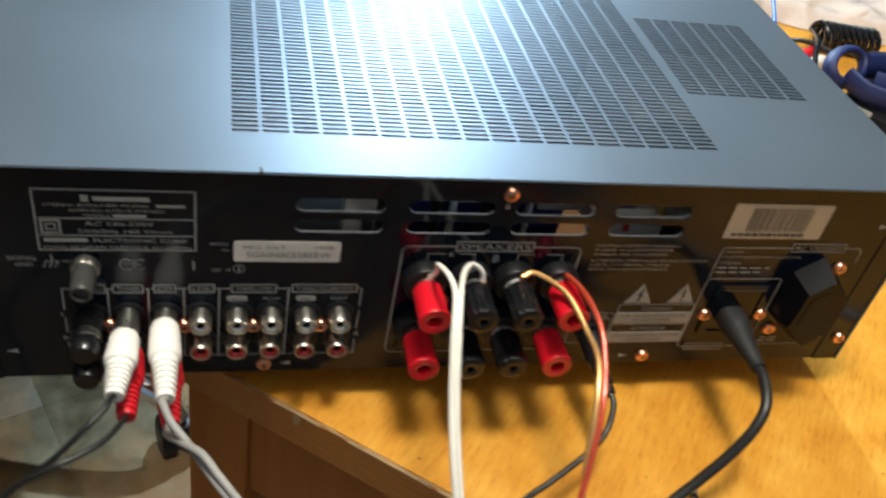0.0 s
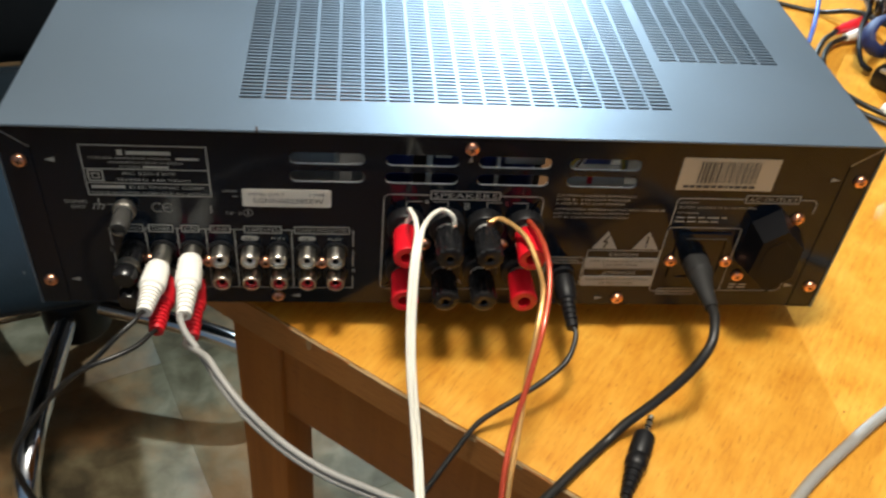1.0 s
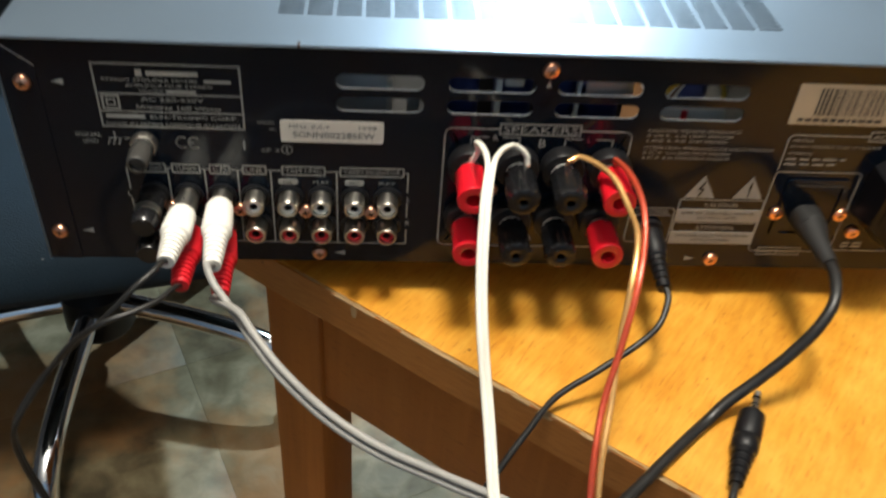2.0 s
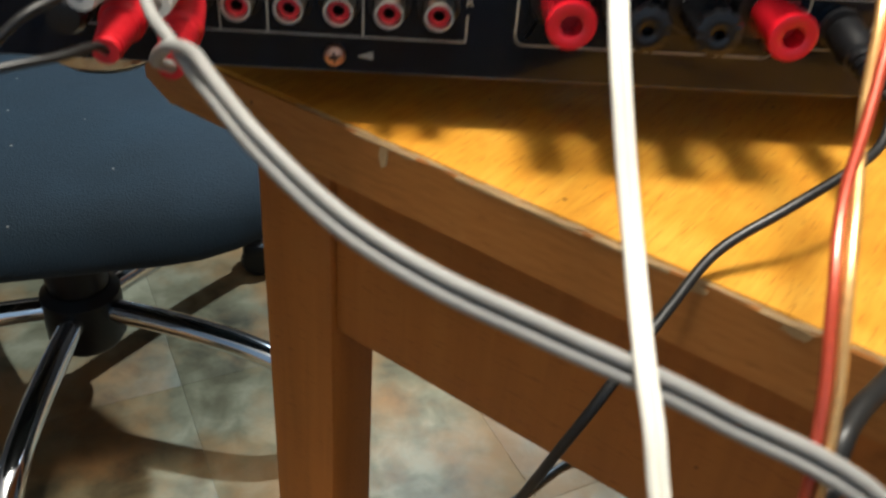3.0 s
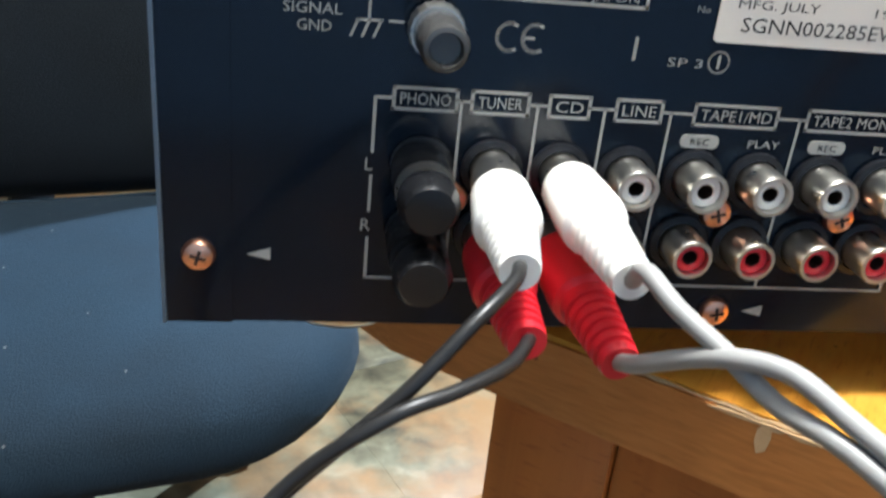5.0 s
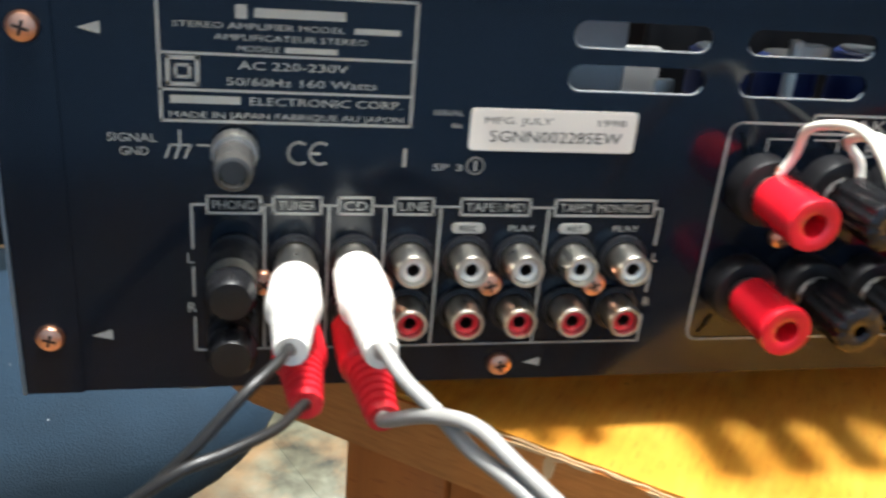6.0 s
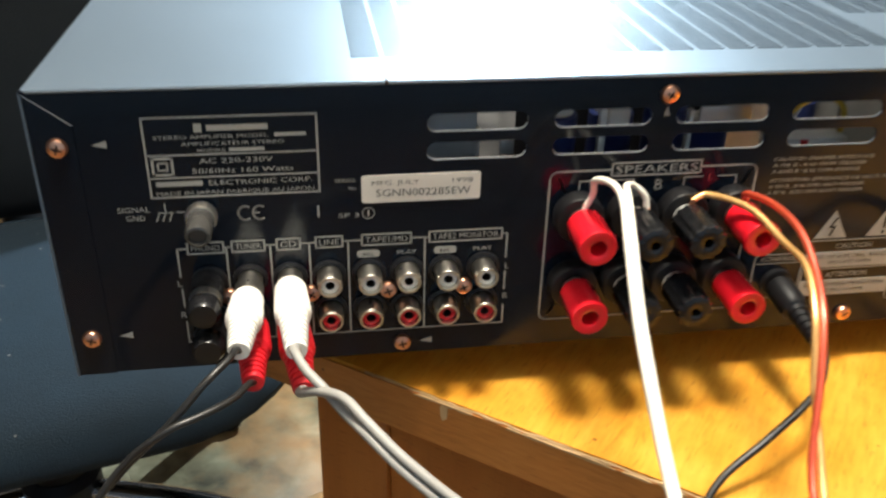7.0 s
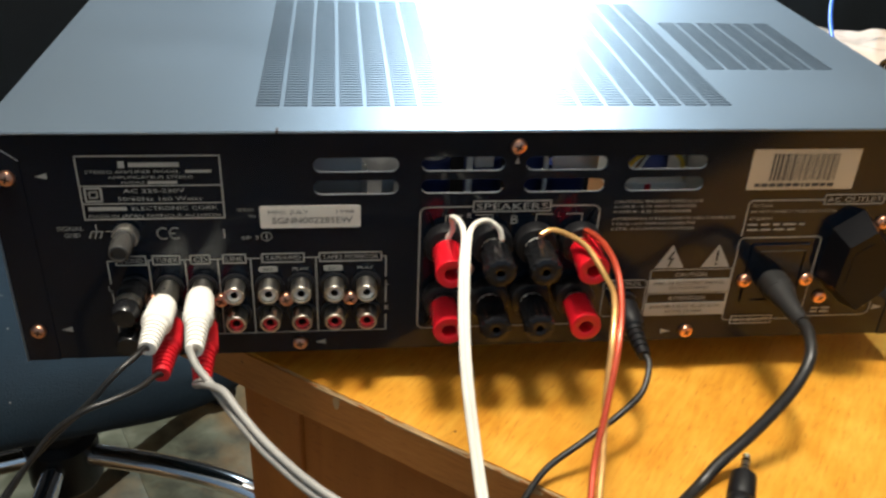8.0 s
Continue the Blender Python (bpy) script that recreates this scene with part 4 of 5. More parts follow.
lettering("ATTENTION", 0.3215, 0.0785, 0.0014, M_PRINT, panel, 0.0105)
lettering("DO NOT CONNECT TV SET OR MONITOR", 0.3215, 0.0821, 0.0013, M_PRINT, panel, 0.0400)
bars(word_bars(0.3215, 0.3480, 0.0758, 0.0009, 5, 9) + word_bars(0.3215, 0.3440, 0.0732, 0.0009, 4, 10)
     + word_bars(0.3625, 0.3720, 0.0300, 0.0011, 2, 12) + word_bars(0.3625, 0.3720, 0.0280, 0.0011, 2, 13) + [(0.3870, 0.0336, 0.3890, 0.0345), (0.3862, 0.0308, 0.3893, 0.0312)], M_PRINT, panel)

# ---------------------------------------------------------------- leads


def phono_plug(parent, x, z, end, mat, label, gap=0.0):
    """A moulded plug on a socket: smooth barrel, a step, then a ribbed taper to the cord."""
    b = Vector(end)
    a = Vector((x, -0.0085, z))
    d = (b - a).normalized()
    a += d * gap
    n = (b - a).length
    m = Matrix.Translation(a) @ d.to_track_quat("Z", "Y").to_matrix().to_4x4()
    prof = [(0, -0.001), (0.0050, -0.001), (0.0057, 0.0008), (0.0060, 0.006), (0.0063, 0.40 * n), (0.0061, 0.46 * n), (0.0050, 0.49 * n)]
    k = 6
    for i in range(k):
        s = 0.53 + 0.42 * i / k
        r = 0.0050 - 0.0013 * i / k
        prof += [(r, s * n), (r, (s + 0.035) * n), (r - 0.0007, (s + 0.040) * n), (r - 0.0007, (s + 0.062) * n)]
    prof += [(0.0037, 0.96 * n), (0.0034, n), (0, n)]
    plug = part("phono_plug", turned(prof, m, 24), mat, parent, label)
    part("plug_collar", turned([(0.0046, -0.0022 - gap), (0.0050, -0.0018 - gap), (0.0050, -0.0008), (0, -0.0008)], m, 20), M_NICKEL, plug)
    return plug


def cord(parent, pts, radius, mat, label="", **k):
    return part("cord", cable(pts, radius, 12, 8, **k), mat, parent, label)


lead = tagged(empty("audio_lead", (0, 0, 0)), "thin black twin audio lead with white and red plugs", "cable")
phono_plug(lead, 0.0688, 0.0505, (0.0668, -0.0420, 0.0490), M_WHITE_P, "white moulded plug", 0.0050)
phono_plug(lead, 0.0690, 0.0360, (0.0702, -0.0405, 0.0350), M_RED_P, "red moulded plug")
down = [(0.0028, -0.0725, -0.0339), (0.0078, -0.0735, -0.0744), (0.0104, -0.0755, -0.1596), (0.012, -0.078, -0.34), (0.02, -0.085, -0.60), (0.03, -0.10, FLOOR + 0.012), (0.10, -0.20, FLOOR + 0.0025)]
cord(lead, [(0.0668, -0.0415, 0.0490), (0.0660, -0.0445, 0.0512), (0.0640, -0.0500, 0.0514), (0.0575, -0.0568, 0.0485), (0.0473, -0.0609, 0.0385), (0.0313, -0.0630, 0.0229), (0.0155, -0.0678, 0.0057), (0.0048, -0.0728, -0.0123), *down], 0.00115, M_RUBBER, "thin black cord")
cord(lead, [(0.0702, -0.0400, 0.0350), (0.0691, -0.0448, 0.0381), (0.0640, -0.0536, 0.0390), (0.0552, -0.0606, 0.0392), (0.0451, -0.0645, 0.0372), (0.0310, -0.0650, 0.0252), (0.0153, -0.0693, 0.0040), (0.0045, -0.0742, -0.0143)]
     + [(x, y - 0.0014, z - 0.0022) for x, y, z in down], 0.00115, M_RUBBER, "thin black cord")

lead = tagged(empty("audio_lead", (0, 0, 0)), "light grey twin audio lead with white and red plugs", "cable")
phono_plug(lead, 0.0830, 0.0505, (0.0848, -0.0440, 0.0490), M_WHITE_P, "white moulded plug")
phono_plug(lead, 0.0830, 0.0360, (0.0862, -0.0425, 0.0325), M_RED_P, "red moulded plug")
run = [(0.1043, -0.0787, 0.0448), (0.1151, -0.0905, 0.0388), (0.1318, -0.1023, 0.0295), (0.1505, -0.1124, 0.0233), (0.1737, -0.1196, 0.0164), (0.2058, -0.1295, 0.0069), (0.2429, -0.1438, -0.0090), (0.2840, -0.1672, -0.0649), (0.292, -0.195, -0.25), (0.288, -0.22, -0.55), (0.29, -0.23, FLOOR + 0.02), (0.34, -0.20, FLOOR + 0.0035)]
cord(lead, [(0.0848, -0.0435, 0.0490), (0.0843, -0.0495, 0.0535), (0.0874, -0.0563, 0.0510), (0.0930, -0.0628, 0.0475), (0.0984, -0.0695, 0.0437)] + [(x - 0.0004, y, z - 0.0016) for x, y, z in run], 0.00155, M_GREY_CABLE, "light grey cord")
cord(lead, [(0.0862, -0.0420, 0.0325), (0.0853, -0.0514, 0.0383), (0.0915, -0.0625, 0.0468), (0.0985, -0.0698, 0.0492)] + [(x + 0.0004, y + 0.0006, z + 0.0016) for x, y, z in run], 0.00155, M_GREY_CABLE, "light grey cord")

lead = tagged(empty("speaker_cable", (0, 0, 0)), "cream flat twin speaker cable", "cable")
run = [(0.1901, -0.0362, 0.0932), (0.1878, -0.0501, 0.0861), (0.1864, -0.0677, 0.0704), (0.1866, -0.0825, 0.0565), (0.1882, -0.0945, 0.0418), (0.1898, -0.1072, 0.0287), (0.1910, -0.1245, 0.0155), (0.1931, -0.1379, 0.0024), (0.1955, -0.1475, -0.0219), (0.1969, -0.1542, -0.1009), (0.195, -0.150, -0.30), (0.195, -0.16, -0.60), (0.20, -0.17, FLOOR + 0.014), (0.24, -0.22, FLOOR + 0.0035)]
cord(lead, [(0.1864, -0.0085, 0.0765), (0.1883, -0.0102, 0.0827), (0.1868, -0.0152, 0.0903), (0.1885, -0.0265, 0.0944)] + [(x - 0.00105, y, z) for x, y, z in run], 0.00118, M_WHITE_CABLE, "cream insulated core")
cord(lead, [(0.2098, -0.0080, 0.0735), (0.2086, -0.0073, 0.0797), (0.2034, -0.0083, 0.0846), (0.1980, -0.0161, 0.0885), (0.1936, -0.0273, 0.0923)] + [(x + 0.00105, y, z) for x, y, z in run], 0.00118, M_WHITE_CABLE, "cream insulated core")
for x, dz in ((0.1864, 0.0), (0.2098, -0.003)):
    part("bare_strand", cable([(x, -0.0082, 0.0710), (x, -0.0082, 0.0740 + dz), (x, -0.0085, 0.0785 + dz)], 0.0010, 8, 4), M_COPPER, lead, "bare copper end")

lead = tagged(empty("speaker_cable", (0, 0, 0)), "clear copper and red twin speaker cable", "cable")
run = [(0.2472, -0.0543, 0.0754), (0.2427, -0.0714, 0.0676), (0.2373, -0.0863, 0.0527), (0.2320, -0.1021, 0.0384), (0.2274, -0.1188, 0.0267), (0.2261, -0.1311, 0.0093), (0.2259, -0.1384, -0.0185), (0.2221, -0.1436, -0.0791), (0.217, -0.15, -0.25), (0.217, -0.16, -0.60), (0.225, -0.17, FLOOR + 0.014), (0.28, -0.23, FLOOR + 0.0035)]
twist = [-1, -0.9, 0] + [1] * 20
cord(lead, [(0.2258, -0.0085, 0.0775), (0.2321, -0.0082, 0.0796), (0.2417, -0.0209, 0.0798), (0.2461, -0.0383, 0.0759)] + [(x + 0.0014 * s, y + 0.0012 * (1 - abs(s)), z) for (x, y, z), s in zip(run, twist)], 0.00128, M_TAN_CABLE, "clear core with copper strands")
cord(lead, [(0.2455, -0.0085, 0.0775), (0.2451, -0.0111, 0.0807), (0.2480, -0.0245, 0.0829), (0.2496, -0.0400, 0.0812)] + [(x - 0.0014 * s, y - 0.0016 * (1 - abs(s)), z) for (x, y, z), s in zip(run, twist)], 0.00128, M_RED_CABLE, "clear red core with copper strands")
for x in (0.2256, 0.2455):
    part("bare_strand", cable([(x, -0.0085, 0.0715), (x, -0.0086, 0.0745), (x + 0.001, -0.0090, 0.0785)], 0.0010, 8, 4), M_COPPER, lead, "bare copper end")

lead = tagged(empty("mains_lead", (0, 0, 0)), "thick black mains cord plugged into the amplifier", "cable")
bm = prism(rounded(0.3328, 0.0402, 0.3462, 0.0524, 0.005, 4), -0.0006, -0.0100, 0.96)
plug = part("mains_plug", bm, M_PLUG, lead, "black moulded appliance plug")
part("plug_neck", cable([(0.3394, -0.0095, 0.0463), (0.3386, -0.0160, 0.0468), (0.3380, -0.0240, 0.0472), (0.3377, -0.0340, 0.0473)], lambda s: 0.0063 - 0.0032 * s ** 0.75, 18, 6, flat=1.12), M_PLUG, plug)
part("neck_ring", cable([(0.3378, -0.0325, 0.0473), (0.3377, -0.0355, 0.0473)], 0.0034, 18, 4), M_PLUG, plug)
cord(lead, [(0.3378, -0.0330, 0.0473), (0.3372, -0.0420, 0.0472), (0.3334, -0.0540, 0.0437), (0.3265, -0.0612, 0.0358), (0.3171, -0.0656, 0.0250), (0.3060, -0.0692, 0.0138), (0.2944, -0.0732, 0.0047), (0.2852, -0.0790, -0.0010), (0.2740, -0.0886, -0.0012), (0.2630, -0.0985, -0.0012), (0.2492, -0.1113, -0.0012), (0.2385, -0.1215, -0.0010), (0.2325, -0.1300, -0.0060), (0.2270, -0.1442, -0.0350), (0.22, -0.17, -0.20), (0.22, -0.19, -0.55), (0.23, -0.22, FLOOR + 0.015), (0.30, -0.30, FLOOR + 0.0035)], 0.0025, M_RUBBER, "thick black rubber cord")

lead = tagged(empty("control_lead", (0, 0, 0)), "thin black lead with a moulded plug in the control socket", "cable")
plug = part("round_plug", turned([(0, 0.0), (0.0046, 0.0), (0.0054, 0.001), (0.0055, 0.011), (0.0049, 0.0125), (0.0049, 0.0150), (0.0040, 0.0158), (0.0038, 0.0175), (0.0032, 0.0177), (0.0032, 0.0186), (0.0037, 0.0188), (0.0036, 0.0208), (0.0030, 0.0210), (0.0030, 0.0219), (0.0035, 0.0221), (0.0034, 0.0241), (0.0028, 0.0243), (0.0028, 0.0252), (0.0033, 0.0254), (0.0032, 0.0274), (0.0026, 0.0276), (0.0026, 0.0285), (0.0031, 0.0287), (0.0029, 0.0318), (0, 0.0320)],
                                 out(0.2705, 0.0360, -0.0028, 8, 0), 22), M_BLACK_P, lead, "black moulded plug")
cord(lead, [(0.2705, -0.0318, 0.0322), (0.2716, -0.0387, 0.0301), (0.2667, -0.0485, 0.0240), (0.2560, -0.0568, 0.0200), (0.2399, -0.0644, 0.0131), (0.2225, -0.0712, 0.0042), (0.2108, -0.0808, -0.0060), (0.2008, -0.0902, -0.0148), (0.1921, -0.0971, -0.0253), (0.1835, -0.0966, -0.0475), (0.1758, -0.0917, -0.0772), (0.1697, -0.0814, -0.1222), (0.165, -0.07, -0.25), (0.16, -0.07, -0.55), (0.17, -0.08, FLOOR + 0.014), (0.22, -0.15, FLOOR + 0.0025)], 0.0014, M_RUBBER, "thin black cord")

# loose jack plug on the table
lead = tagged(empty("jack_lead", (0, 0, 0)), "loose black jack plug lying on the table", "cable")
tip, tail = Vector((0.3105, -0.0650, 0.0018)), Vector((0.2865, -0.1120, 0.0012))
d = (tail - tip).normalized()
m = Matrix.Translation(tip) @ d.to_track_quat("Z", "Y").to_matrix().to_4x4()
pin = part("jack_pin", turned([(0, 0.0), (0.0011, 0.0005), (0.0018, 0.0020), (0.0012, 0.0032), (0.0018, 0.0038), (0.0018, 0.0132), (0.0024, 0.0133), (0, 0.0150)], m, 18), M_NICKEL, lead, "nickel jack pin")
part("insulating_ring", turned([(0.00182, 0.0046), (0.00190, 0.0048), (0.00190, 0.0056), (0.00182, 0.0058)], m, 18), M_BLACK_P, pin)
part("insulating_ring", turned([(0.00182, 0.0085), (0.00190, 0.0087), (0.00190, 0.0095), (0.00182, 0.0097)], m, 18), M_BLACK_P, pin)
prof = [(0, 0.0136), (0.0042, 0.0136), (0.0054, 0.0152), (0.0056, 0.0270), (0.0051, 0.0278), (0.0051, 0.0288), (0.0056, 0.0296), (0.0054, 0.0340), (0.0045, 0.0352)]
for i in range(4):
    h, r = 0.0360 + 0.0034 * i, 0.0045 - 0.0004 * i
    prof += [(r, h), (r, h + 0.0020), (r - 0.0007, h + 0.0022), (r - 0.0007, h + 0.0030)]
prof += [(0.0030, 0.0500), (0.0028, 0.0520), (0, 0.0520)]
part("jack_body", turned(prof, m, 22), M_BLACK_P, lead, "black moulded jack body")
e = tip + d * 0.051
cord(lead, [tuple(e), tuple(e + d * 0.010), (0.2760, -0.1340, -0.0060), (0.271, -0.145, -0.04), (0.268, -0.158, -0.2), (0.262, -0.168, -0.55), (0.27, -0.18, FLOOR + 0.014), (0.36, -0.20, FLOOR + 0.0025)], 0.0016, M_RUBBER, "thin black cord")

# pale lead across the table's open side
lead = tagged(empty("pale_lead", (0, 0, 0)), "pale grey lead lying across the table", "cable")
cord(lead, [(0.60, 0.03, -0.0010), (0.505, -0.022, -0.0010), (0.4380, -0.0620, -0.0010), (0.4060, -0.0840, -0.0010), (0.3770, -0.1060, -0.0010), (0.350, -0.132, -0.0010), (0.325, -0.158, -0.0020), (0.312, -0.178, -0.02), (0.31, -0.19, -0.1), (0.31, -0.20, -0.5), (0.33, -0.22, FLOOR + 0.014), (0.42, -0.25, FLOOR + 0.0035)], 0.0030, M_GREY_CABLE)

# ---------------------------------------------------------------- things on the far side of the table
tool = tagged(empty("blue_tool", (0.576, 0.273, TOP)), "dark blue sling with loops on a flat black box", "tool")
tool.rotation_euler = (0, 0, radians(-53.6))
part("black_case", cube((0.0, 0.0, 0.0), (0.165, 0.120, 0.017), 0.004), M_BLACK_P, tool, "flat black case")
part("bright_strip", cube((0.006, -0.0006, 0.0150), (0.030, 0.0030, 0.0182), 0.0006), M_SHEET, tool)
# a ring-shaped loop, two straps that run from it over the case, and a fold beneath
mid, across, along = Vector((-0.009, 0.024, 0.034)), Vector((0.0088, 0.0150, -0.002)), Vector((-0.006, 0.012, 0.009))
loop = [mid + across * math.cos(2 * math.pi * k / 14) + along * math.sin(2 * math.pi * k / 14) for k in range(15)]
for pts, rr in ((loop, 0.0062),
                ([(-0.003, 0.014, 0.031), (0.0165, 0.0095, 0.028), (0.045, 0.018, 0.027), (0.085, 0.024, 0.025)], 0.0085),
                ([(-0.001, 0.040, 0.034), (0.010, 0.056, 0.035), (0.035, 0.072, 0.036), (0.090, 0.080, 0.028)], 0.0120),
                ([(0.012, 0.036, 0.0235), (0.050, 0.048, 0.0245), (0.110, 0.050, 0.0235)], 0.0130)):
    part("strap", cable(pts, rr, 12, 8, flat=0.55), M_BLUE, tool, "dark blue woven strap")
curl = tagged(empty("coiled_cord", (0.652, 0.392, TOP)), "black coiled cord lying beside a plastic bag", "cable")
hel = [(-0.024 + 0.0006 * i, 0.0110 * math.cos(i * 0.62) - 0.00010 * i, 0.0138 + 0.0110 * math.sin(i * 0.62)) for i in range(90)]
part("coil", sweep(bmesh.new(), [Vector(p) for p in hel], 0.0026, 8), M_BLACK_CAP, curl)
part("cord", cable([(-0.024, 0.0110, 0.0138), (-0.039, -0.024, 0.020), (-0.056, -0.050, 0.018), (-0.069, -0.079, 0.012), (-0.072, -0.096, 0.007), (-0.069, -0.106, 0.006)], 0.0024, 8), M_BLACK_CAP, curl)

lead = tagged(empty("audio_lead", (0, 0, 0)), "black lead with red and white plugs lying loose", "cable")
for pts, mat, lab in (([(0.580, 0.350, 0.004), (0.592, 0.357, 0.004), (0.612, 0.368, 0.004)], M_RED_P, "red plug"), ([(0.584, 0.340, 0.003), (0.596, 0.346, 0.003), (0.614, 0.354, 0.003)], M_WHITE_P, "white plug")):
    part("loose_plug", cable(pts, lambda s: 0.0034 + 0.0026 * s, 14, 6), mat, lead, lab)
cord(lead, [(0.580, 0.350, 0.004), (0.562, 0.334, 0.002), (0.545, 0.306, -0.0015), (0.536, 0.270, -0.0015), (0.545, 0.236, -0.0015), (0.566, 0.211, -0.0015), (0.62, 0.17, -0.0015), (0.70, 0.12, -0.0015)], 0.0022, M_RUBBER)
cord(lead, [(0.584, 0.340, 0.003), (0.566, 0.328, 0.002), (0.549, 0.302, 0.0025), (0.540, 0.270, 0.0025), (0.549, 0.239, 0.0025), (0.569, 0.215, 0.0025), (0.62, 0.174, 0.0), (0.70, 0.124, -0.0015)], 0.0022, M_RUBBER)
lead = tagged(empty("black_lead", (0, 0, 0)), "thin black lead on the table behind the amplifier", "cable")
cord(lead, [(0.40, 0.425, -0.0018), (0.50, 0.428, -0.0018), (0.54, 0.417, -0.0018), (0.583, 0.398, -0.0018), (0.604, 0.372, 0.012), (0.622, 0.345, 0.013)], 0.0022, M_RUBBER)
lead = tagged(empty("blue_wire", (0, 0, 0)), "thin bright blue wire rising from the table", "cable")
cord(lead, [(0.480, 0.25, -0.0022), (0.515, 0.285, -0.0020), (0.533, 0.307, 0.006), (0.543, 0.325, 0.022), (0.565, 0.375, 0.032), (0.60, 0.46, 0.045), (0.66, 0.57, 0.07), (0.74, 0.70, 0.06), (0.80, 0.78, 0.03)], 0.0018, M_BLUE_WIRE)
pen = tagged(empty("aerial_plug", (0, 0, 0)), "white cable joint with a chrome ring on the table", "connector")
a, b = Vector((0.567, 0.226, 0.0040)), Vector((0.614, 0.096, 0.0040))
m = Matrix.Translation(a) @ (b - a).to_track_quat("Z", "Y").to_matrix().to_4x4()
body = part("sleeve", turned([(0, 0), (0.0045, 0.0), (0.0058, 0.002), (0.0060, 0.050), (0.0066, 0.053), (0.0075, 0.135), (0.005, 0.137), (0, 0.137)], m, 24), M_WHITE_P, pen, "white plastic sleeve")
part("ring", turned([(0.0060, 0.042), (0.0076, 0.043), (0.0076, 0.0465), (0.0066, 0.0475)], m, 24), M_NICKEL, pen)
ant = tagged(empty("coax_plug", (0, 0, 0)), "nickel coaxial plug on a pale cable", "connector")
a, b = Vector((0.522, 0.120, 0.0030)), Vector((0.576, 0.100, 0.0030))
m = Matrix.Translation(a) @ (b - a).to_track_quat("Z", "Y").to_matrix().to_4x4()
part("plug_shell", turned([(0, 0.0), (0.0050, 0.0), (0.0066, 0.0015), (0.0066, 0.010), (0.0056, 0.011), (0.0062, 0.020), (0.0050, 0.026), (0, 0.026)], m, 6), M_NICKEL, ant)
part("cord", cable([tuple(a + (b - a) * 0.45), tuple(b), (0.66, 0.09, 0.000)], 0.0036, 10), M_GREY_CABLE, ant)
bag = tagged(empty("plastic_bag", (0.690, 0.475, TOP)), "crumpled clear plastic bag with pale contents", "bag")
bag.rotation_euler = (0, 0, radians(-18))
bm = bmesh.new()
rnd = random.Random(7)
nx, ny = 34, 14
grid = [[None] * (ny + 1) for _ in range(nx + 1)]
for i in range(nx + 1):
    for j in range(ny + 1):
        u, v = i / nx, j / ny
        edge = min(1, 6 * u, 6 * (1 - u), 5 * v, 5 * (1 - v))
        p = Vector((u * 12, v * 5, 0.3))
        h = 0.001 + edge * (0.010 + 0.014 * abs(noise.noise(p)) + 0.007 * abs(noise.noise(p * 2.7)))
        grid[i][j] = bm.verts.new((-0.17 + 0.42 * u + 0.006 * noise.noise(p * 1.3), -0.055 + 0.11 * v + 0.006 * noise.noise(p * 1.7), h))
for i in range(nx):
    for j in range(ny):
        bm.faces.new((grid[i][j], grid[i + 1][j], grid[i + 1][j + 1], grid[i][j + 1]))
base = [grid[i][0] for i in range(nx + 1)] + [grid[nx][j] for j in range(1, ny + 1)] + [grid[i][ny] for i in range(nx - 1, -1, -1)] + [grid[0][j] for j in range(ny - 1, 0, -1)]
bm.faces.new(base[::-1])
M_BAG = material("clear_film", (0.62, 0.50, 0.42), 0.16, 0, 0.25, 30, 0.1, 200, 0.6, coat=0.8)
part("film", bm, M_BAG, bag)

# dark cabinets past the table
for x, y, w, hgt, rz in ((0.95, 1.02, 0.30, 0.78, -38), (1.30, 0.82, 0.30, 0.86, -38)):
    sp = tagged(empty("speaker_box", (x, y, FLOOR)), "black loudspeaker cabinet standing on the floor", "speaker")
    sp.rotation_euler = (0, 0, radians(rz))
    part("cabinet", cube((-w / 2, -0.14, 0), (w / 2, 0.14, hgt), 0.004), M_BLACK_P, sp)
    part("grille", cube((-w / 2 + 0.012, -0.152, 0.03), (w / 2 - 0.012, -0.1405, hgt - 0.02), 0.004), M_BACK, sp)

# ---------------------------------------------------------------- things on the floor
pk = tagged(empty("snack_packet", (0.288, 1.183, FLOOR)), "crumpled teal, white and red wrapper on the floor", "packet")
pk.rotation_euler = (0, 0, radians(-25))
M_TEAL = material("teal_foil", (0.01, 0.10, 0.12), 0.3, 0, 0.3, 30, 0.1)
bm = bmesh.new()
n = 9
g = [[bm.verts.new((-0.06 + 0.12 * i / n + 0.004 * noise.noise((i, j, 2)), -0.09 + 0.18 * j / n, 0.002 + min(i, n - i, j, n - j, 2) * 0.008 + 0.010 * abs(noise.noise((i * 0.6, j * 0.6, 5))))) for j in range(n + 1)] for i in range(n + 1)]
for i in range(n):
    for j in range(n):
        bm.faces.new((g[i][j], g[i + 1][j], g[i + 1][j + 1], g[i][j + 1]))
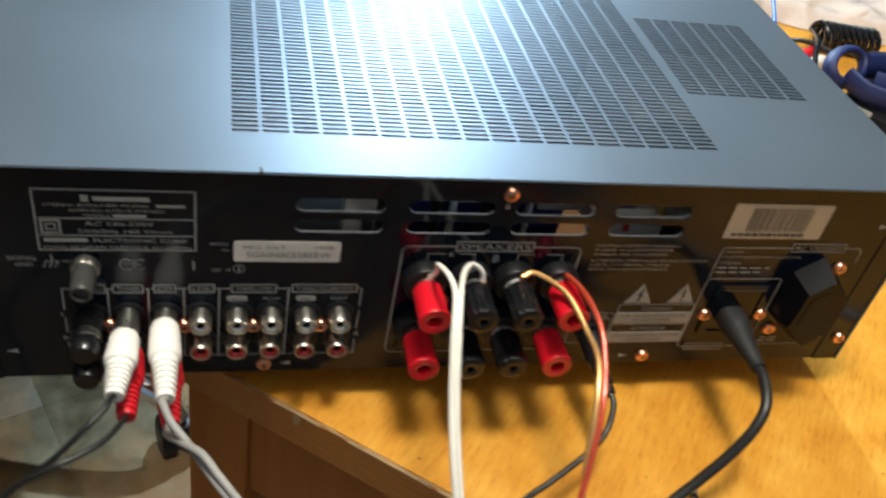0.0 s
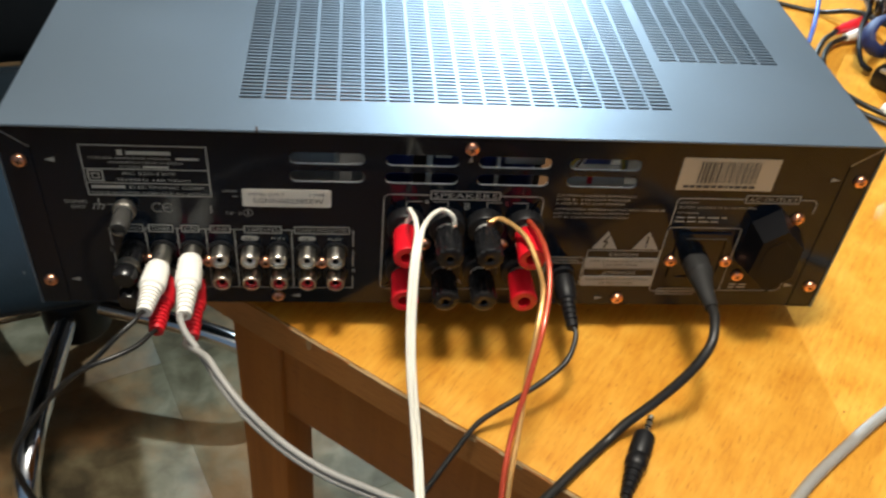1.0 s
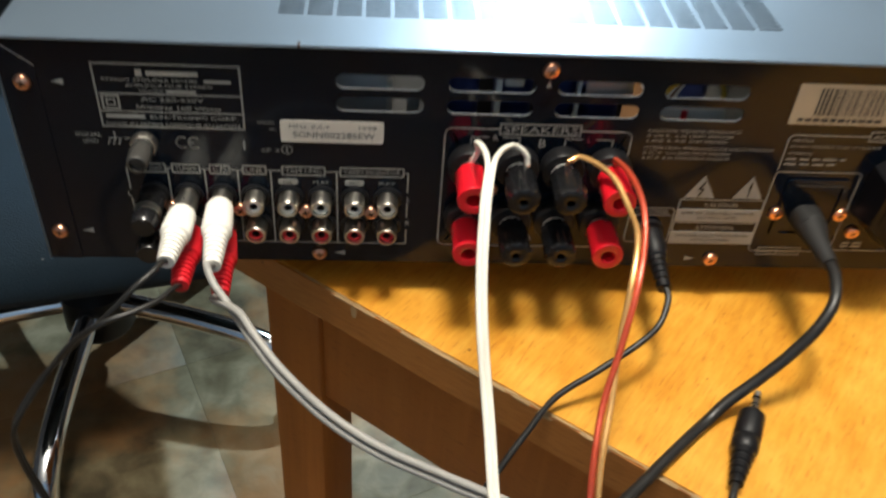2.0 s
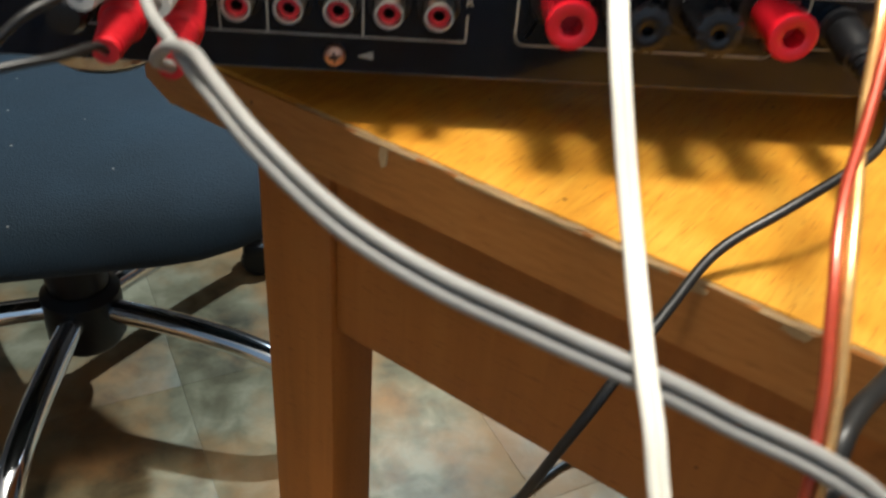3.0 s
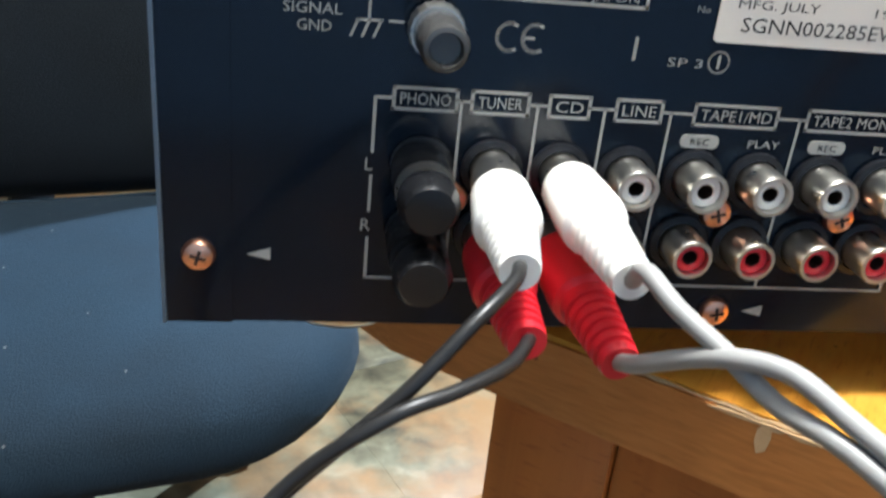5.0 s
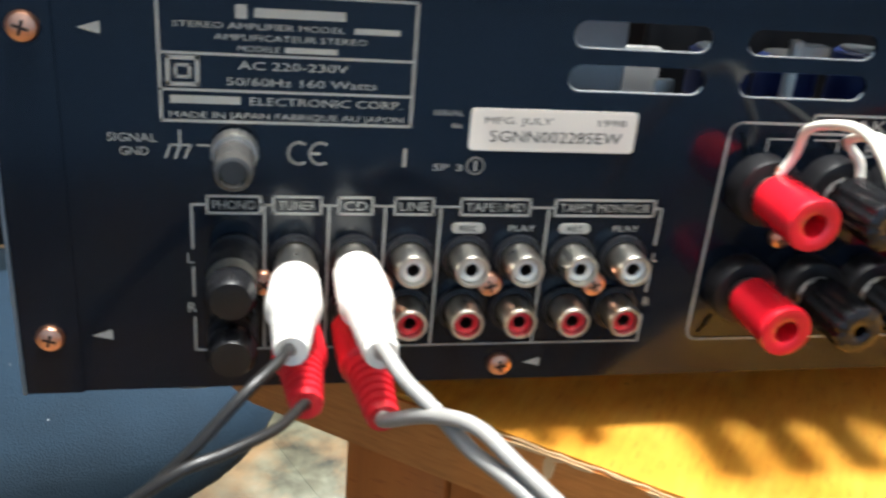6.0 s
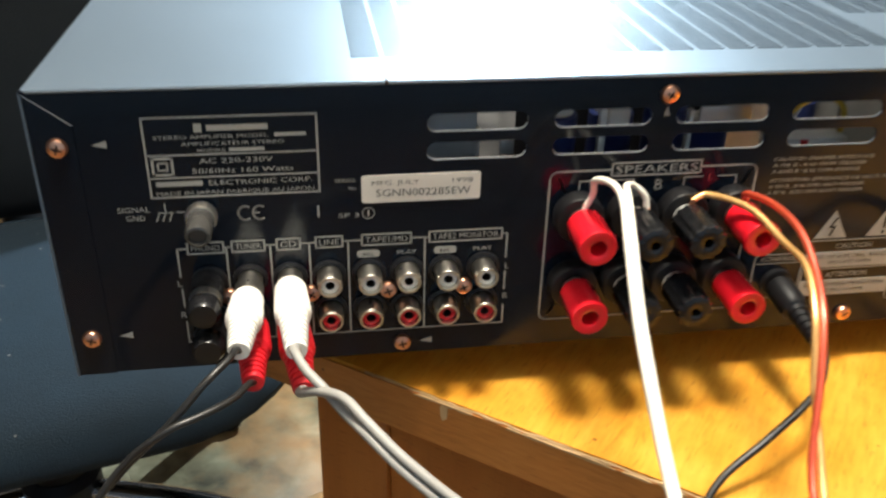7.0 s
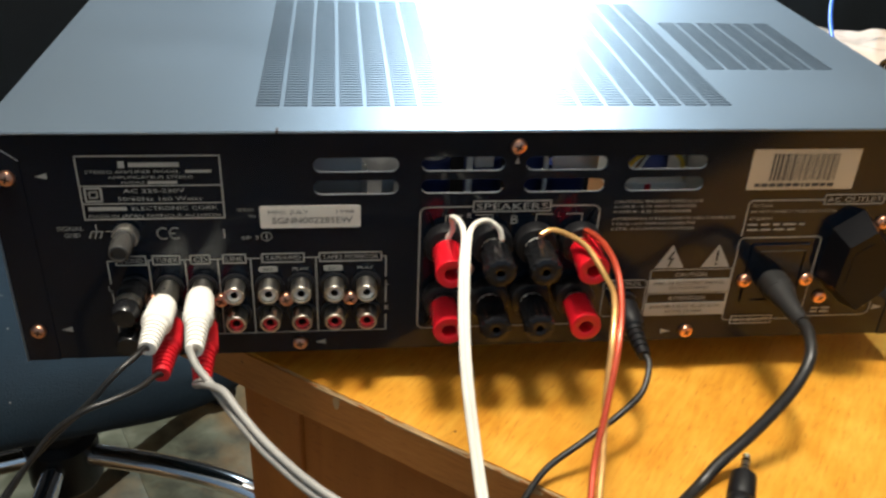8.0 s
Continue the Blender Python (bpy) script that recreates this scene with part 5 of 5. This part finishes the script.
bm.faces.new(([g[i][0] for i in range(n + 1)] + [g[n][j] for j in range(1, n + 1)] + [g[i][n] for i in range(n - 1, -1, -1)] + [g[0][j] for j in range(n - 1, 0, -1)])[::-1])
part("wrapper", bm, M_TEAL, pk)
part("white_panel", turned([(0, 0.031), (0.026, 0.029), (0.030, 0.022)], pose(-0.01, 0.03, 0.0) @ Matrix.Diagonal((1, 1.3, 1, 1)), 10), M_WHITE_P, pk)
part("red_tab", cube((-0.02, -0.100, 0.004), (0.03, -0.080, 0.018), 0.006), M_RED_P, pk)
lead = tagged(empty("floor_cable", (0, 0, 0)), "black cable lying in loops on the floor", "cable")
cord(lead, [(0.25, 0.38, FLOOR + 0.004), (0.31, 0.43, FLOOR + 0.004), (0.37, 0.475, FLOOR + 0.004), (0.425, 0.45, FLOOR + 0.004), (0.46, 0.52, FLOOR + 0.004), (0.43, 0.60, FLOOR + 0.004), (0.38, 0.58, FLOOR + 0.012), (0.40, 0.50, FLOOR + 0.012), (0.52, 0.46, FLOOR + 0.004), (0.8, 0.5, FLOOR + 0.004)], 0.0040, M_RUBBER)
ad = tagged(link("power_brick", cube((-0.045, -0.03, 0), (0.045, 0.03, 0.035), 0.006), M_BLACK_P), "black mains adapter on the floor", "adapter")
ad.location, ad.rotation_euler = (0.435, 0.565, FLOOR), (0, 0, 0.5)

# ---------------------------------------------------------------- floor tiles
TILE = 0.335
shared = link("floor_tile", cube((-TILE / 2 + 0.0002, -TILE / 2 + 0.0002, -0.004), (TILE / 2 - 0.0002, TILE / 2 - 0.0002, 0.0), 0.0002), M_FLOOR, floor)
turn = radians(24)
k = 0
for i in range(-7, 8):
    for j in range(-7, 8):
        x = 0.1 + TILE * (i * math.cos(turn) - j * math.sin(turn))
        y = 0.5 + TILE * (i * math.sin(turn) + j * math.cos(turn))
        if -2.55 < x < 2.75 and -2.15 < y < 2.95:
            ob = shared if k == 0 else new("floor_tile", shared.data)
            ob.parent = floor
            ob.location, ob.rotation_euler = (x, y, FLOOR), (0, 0, turn)
            k += 1
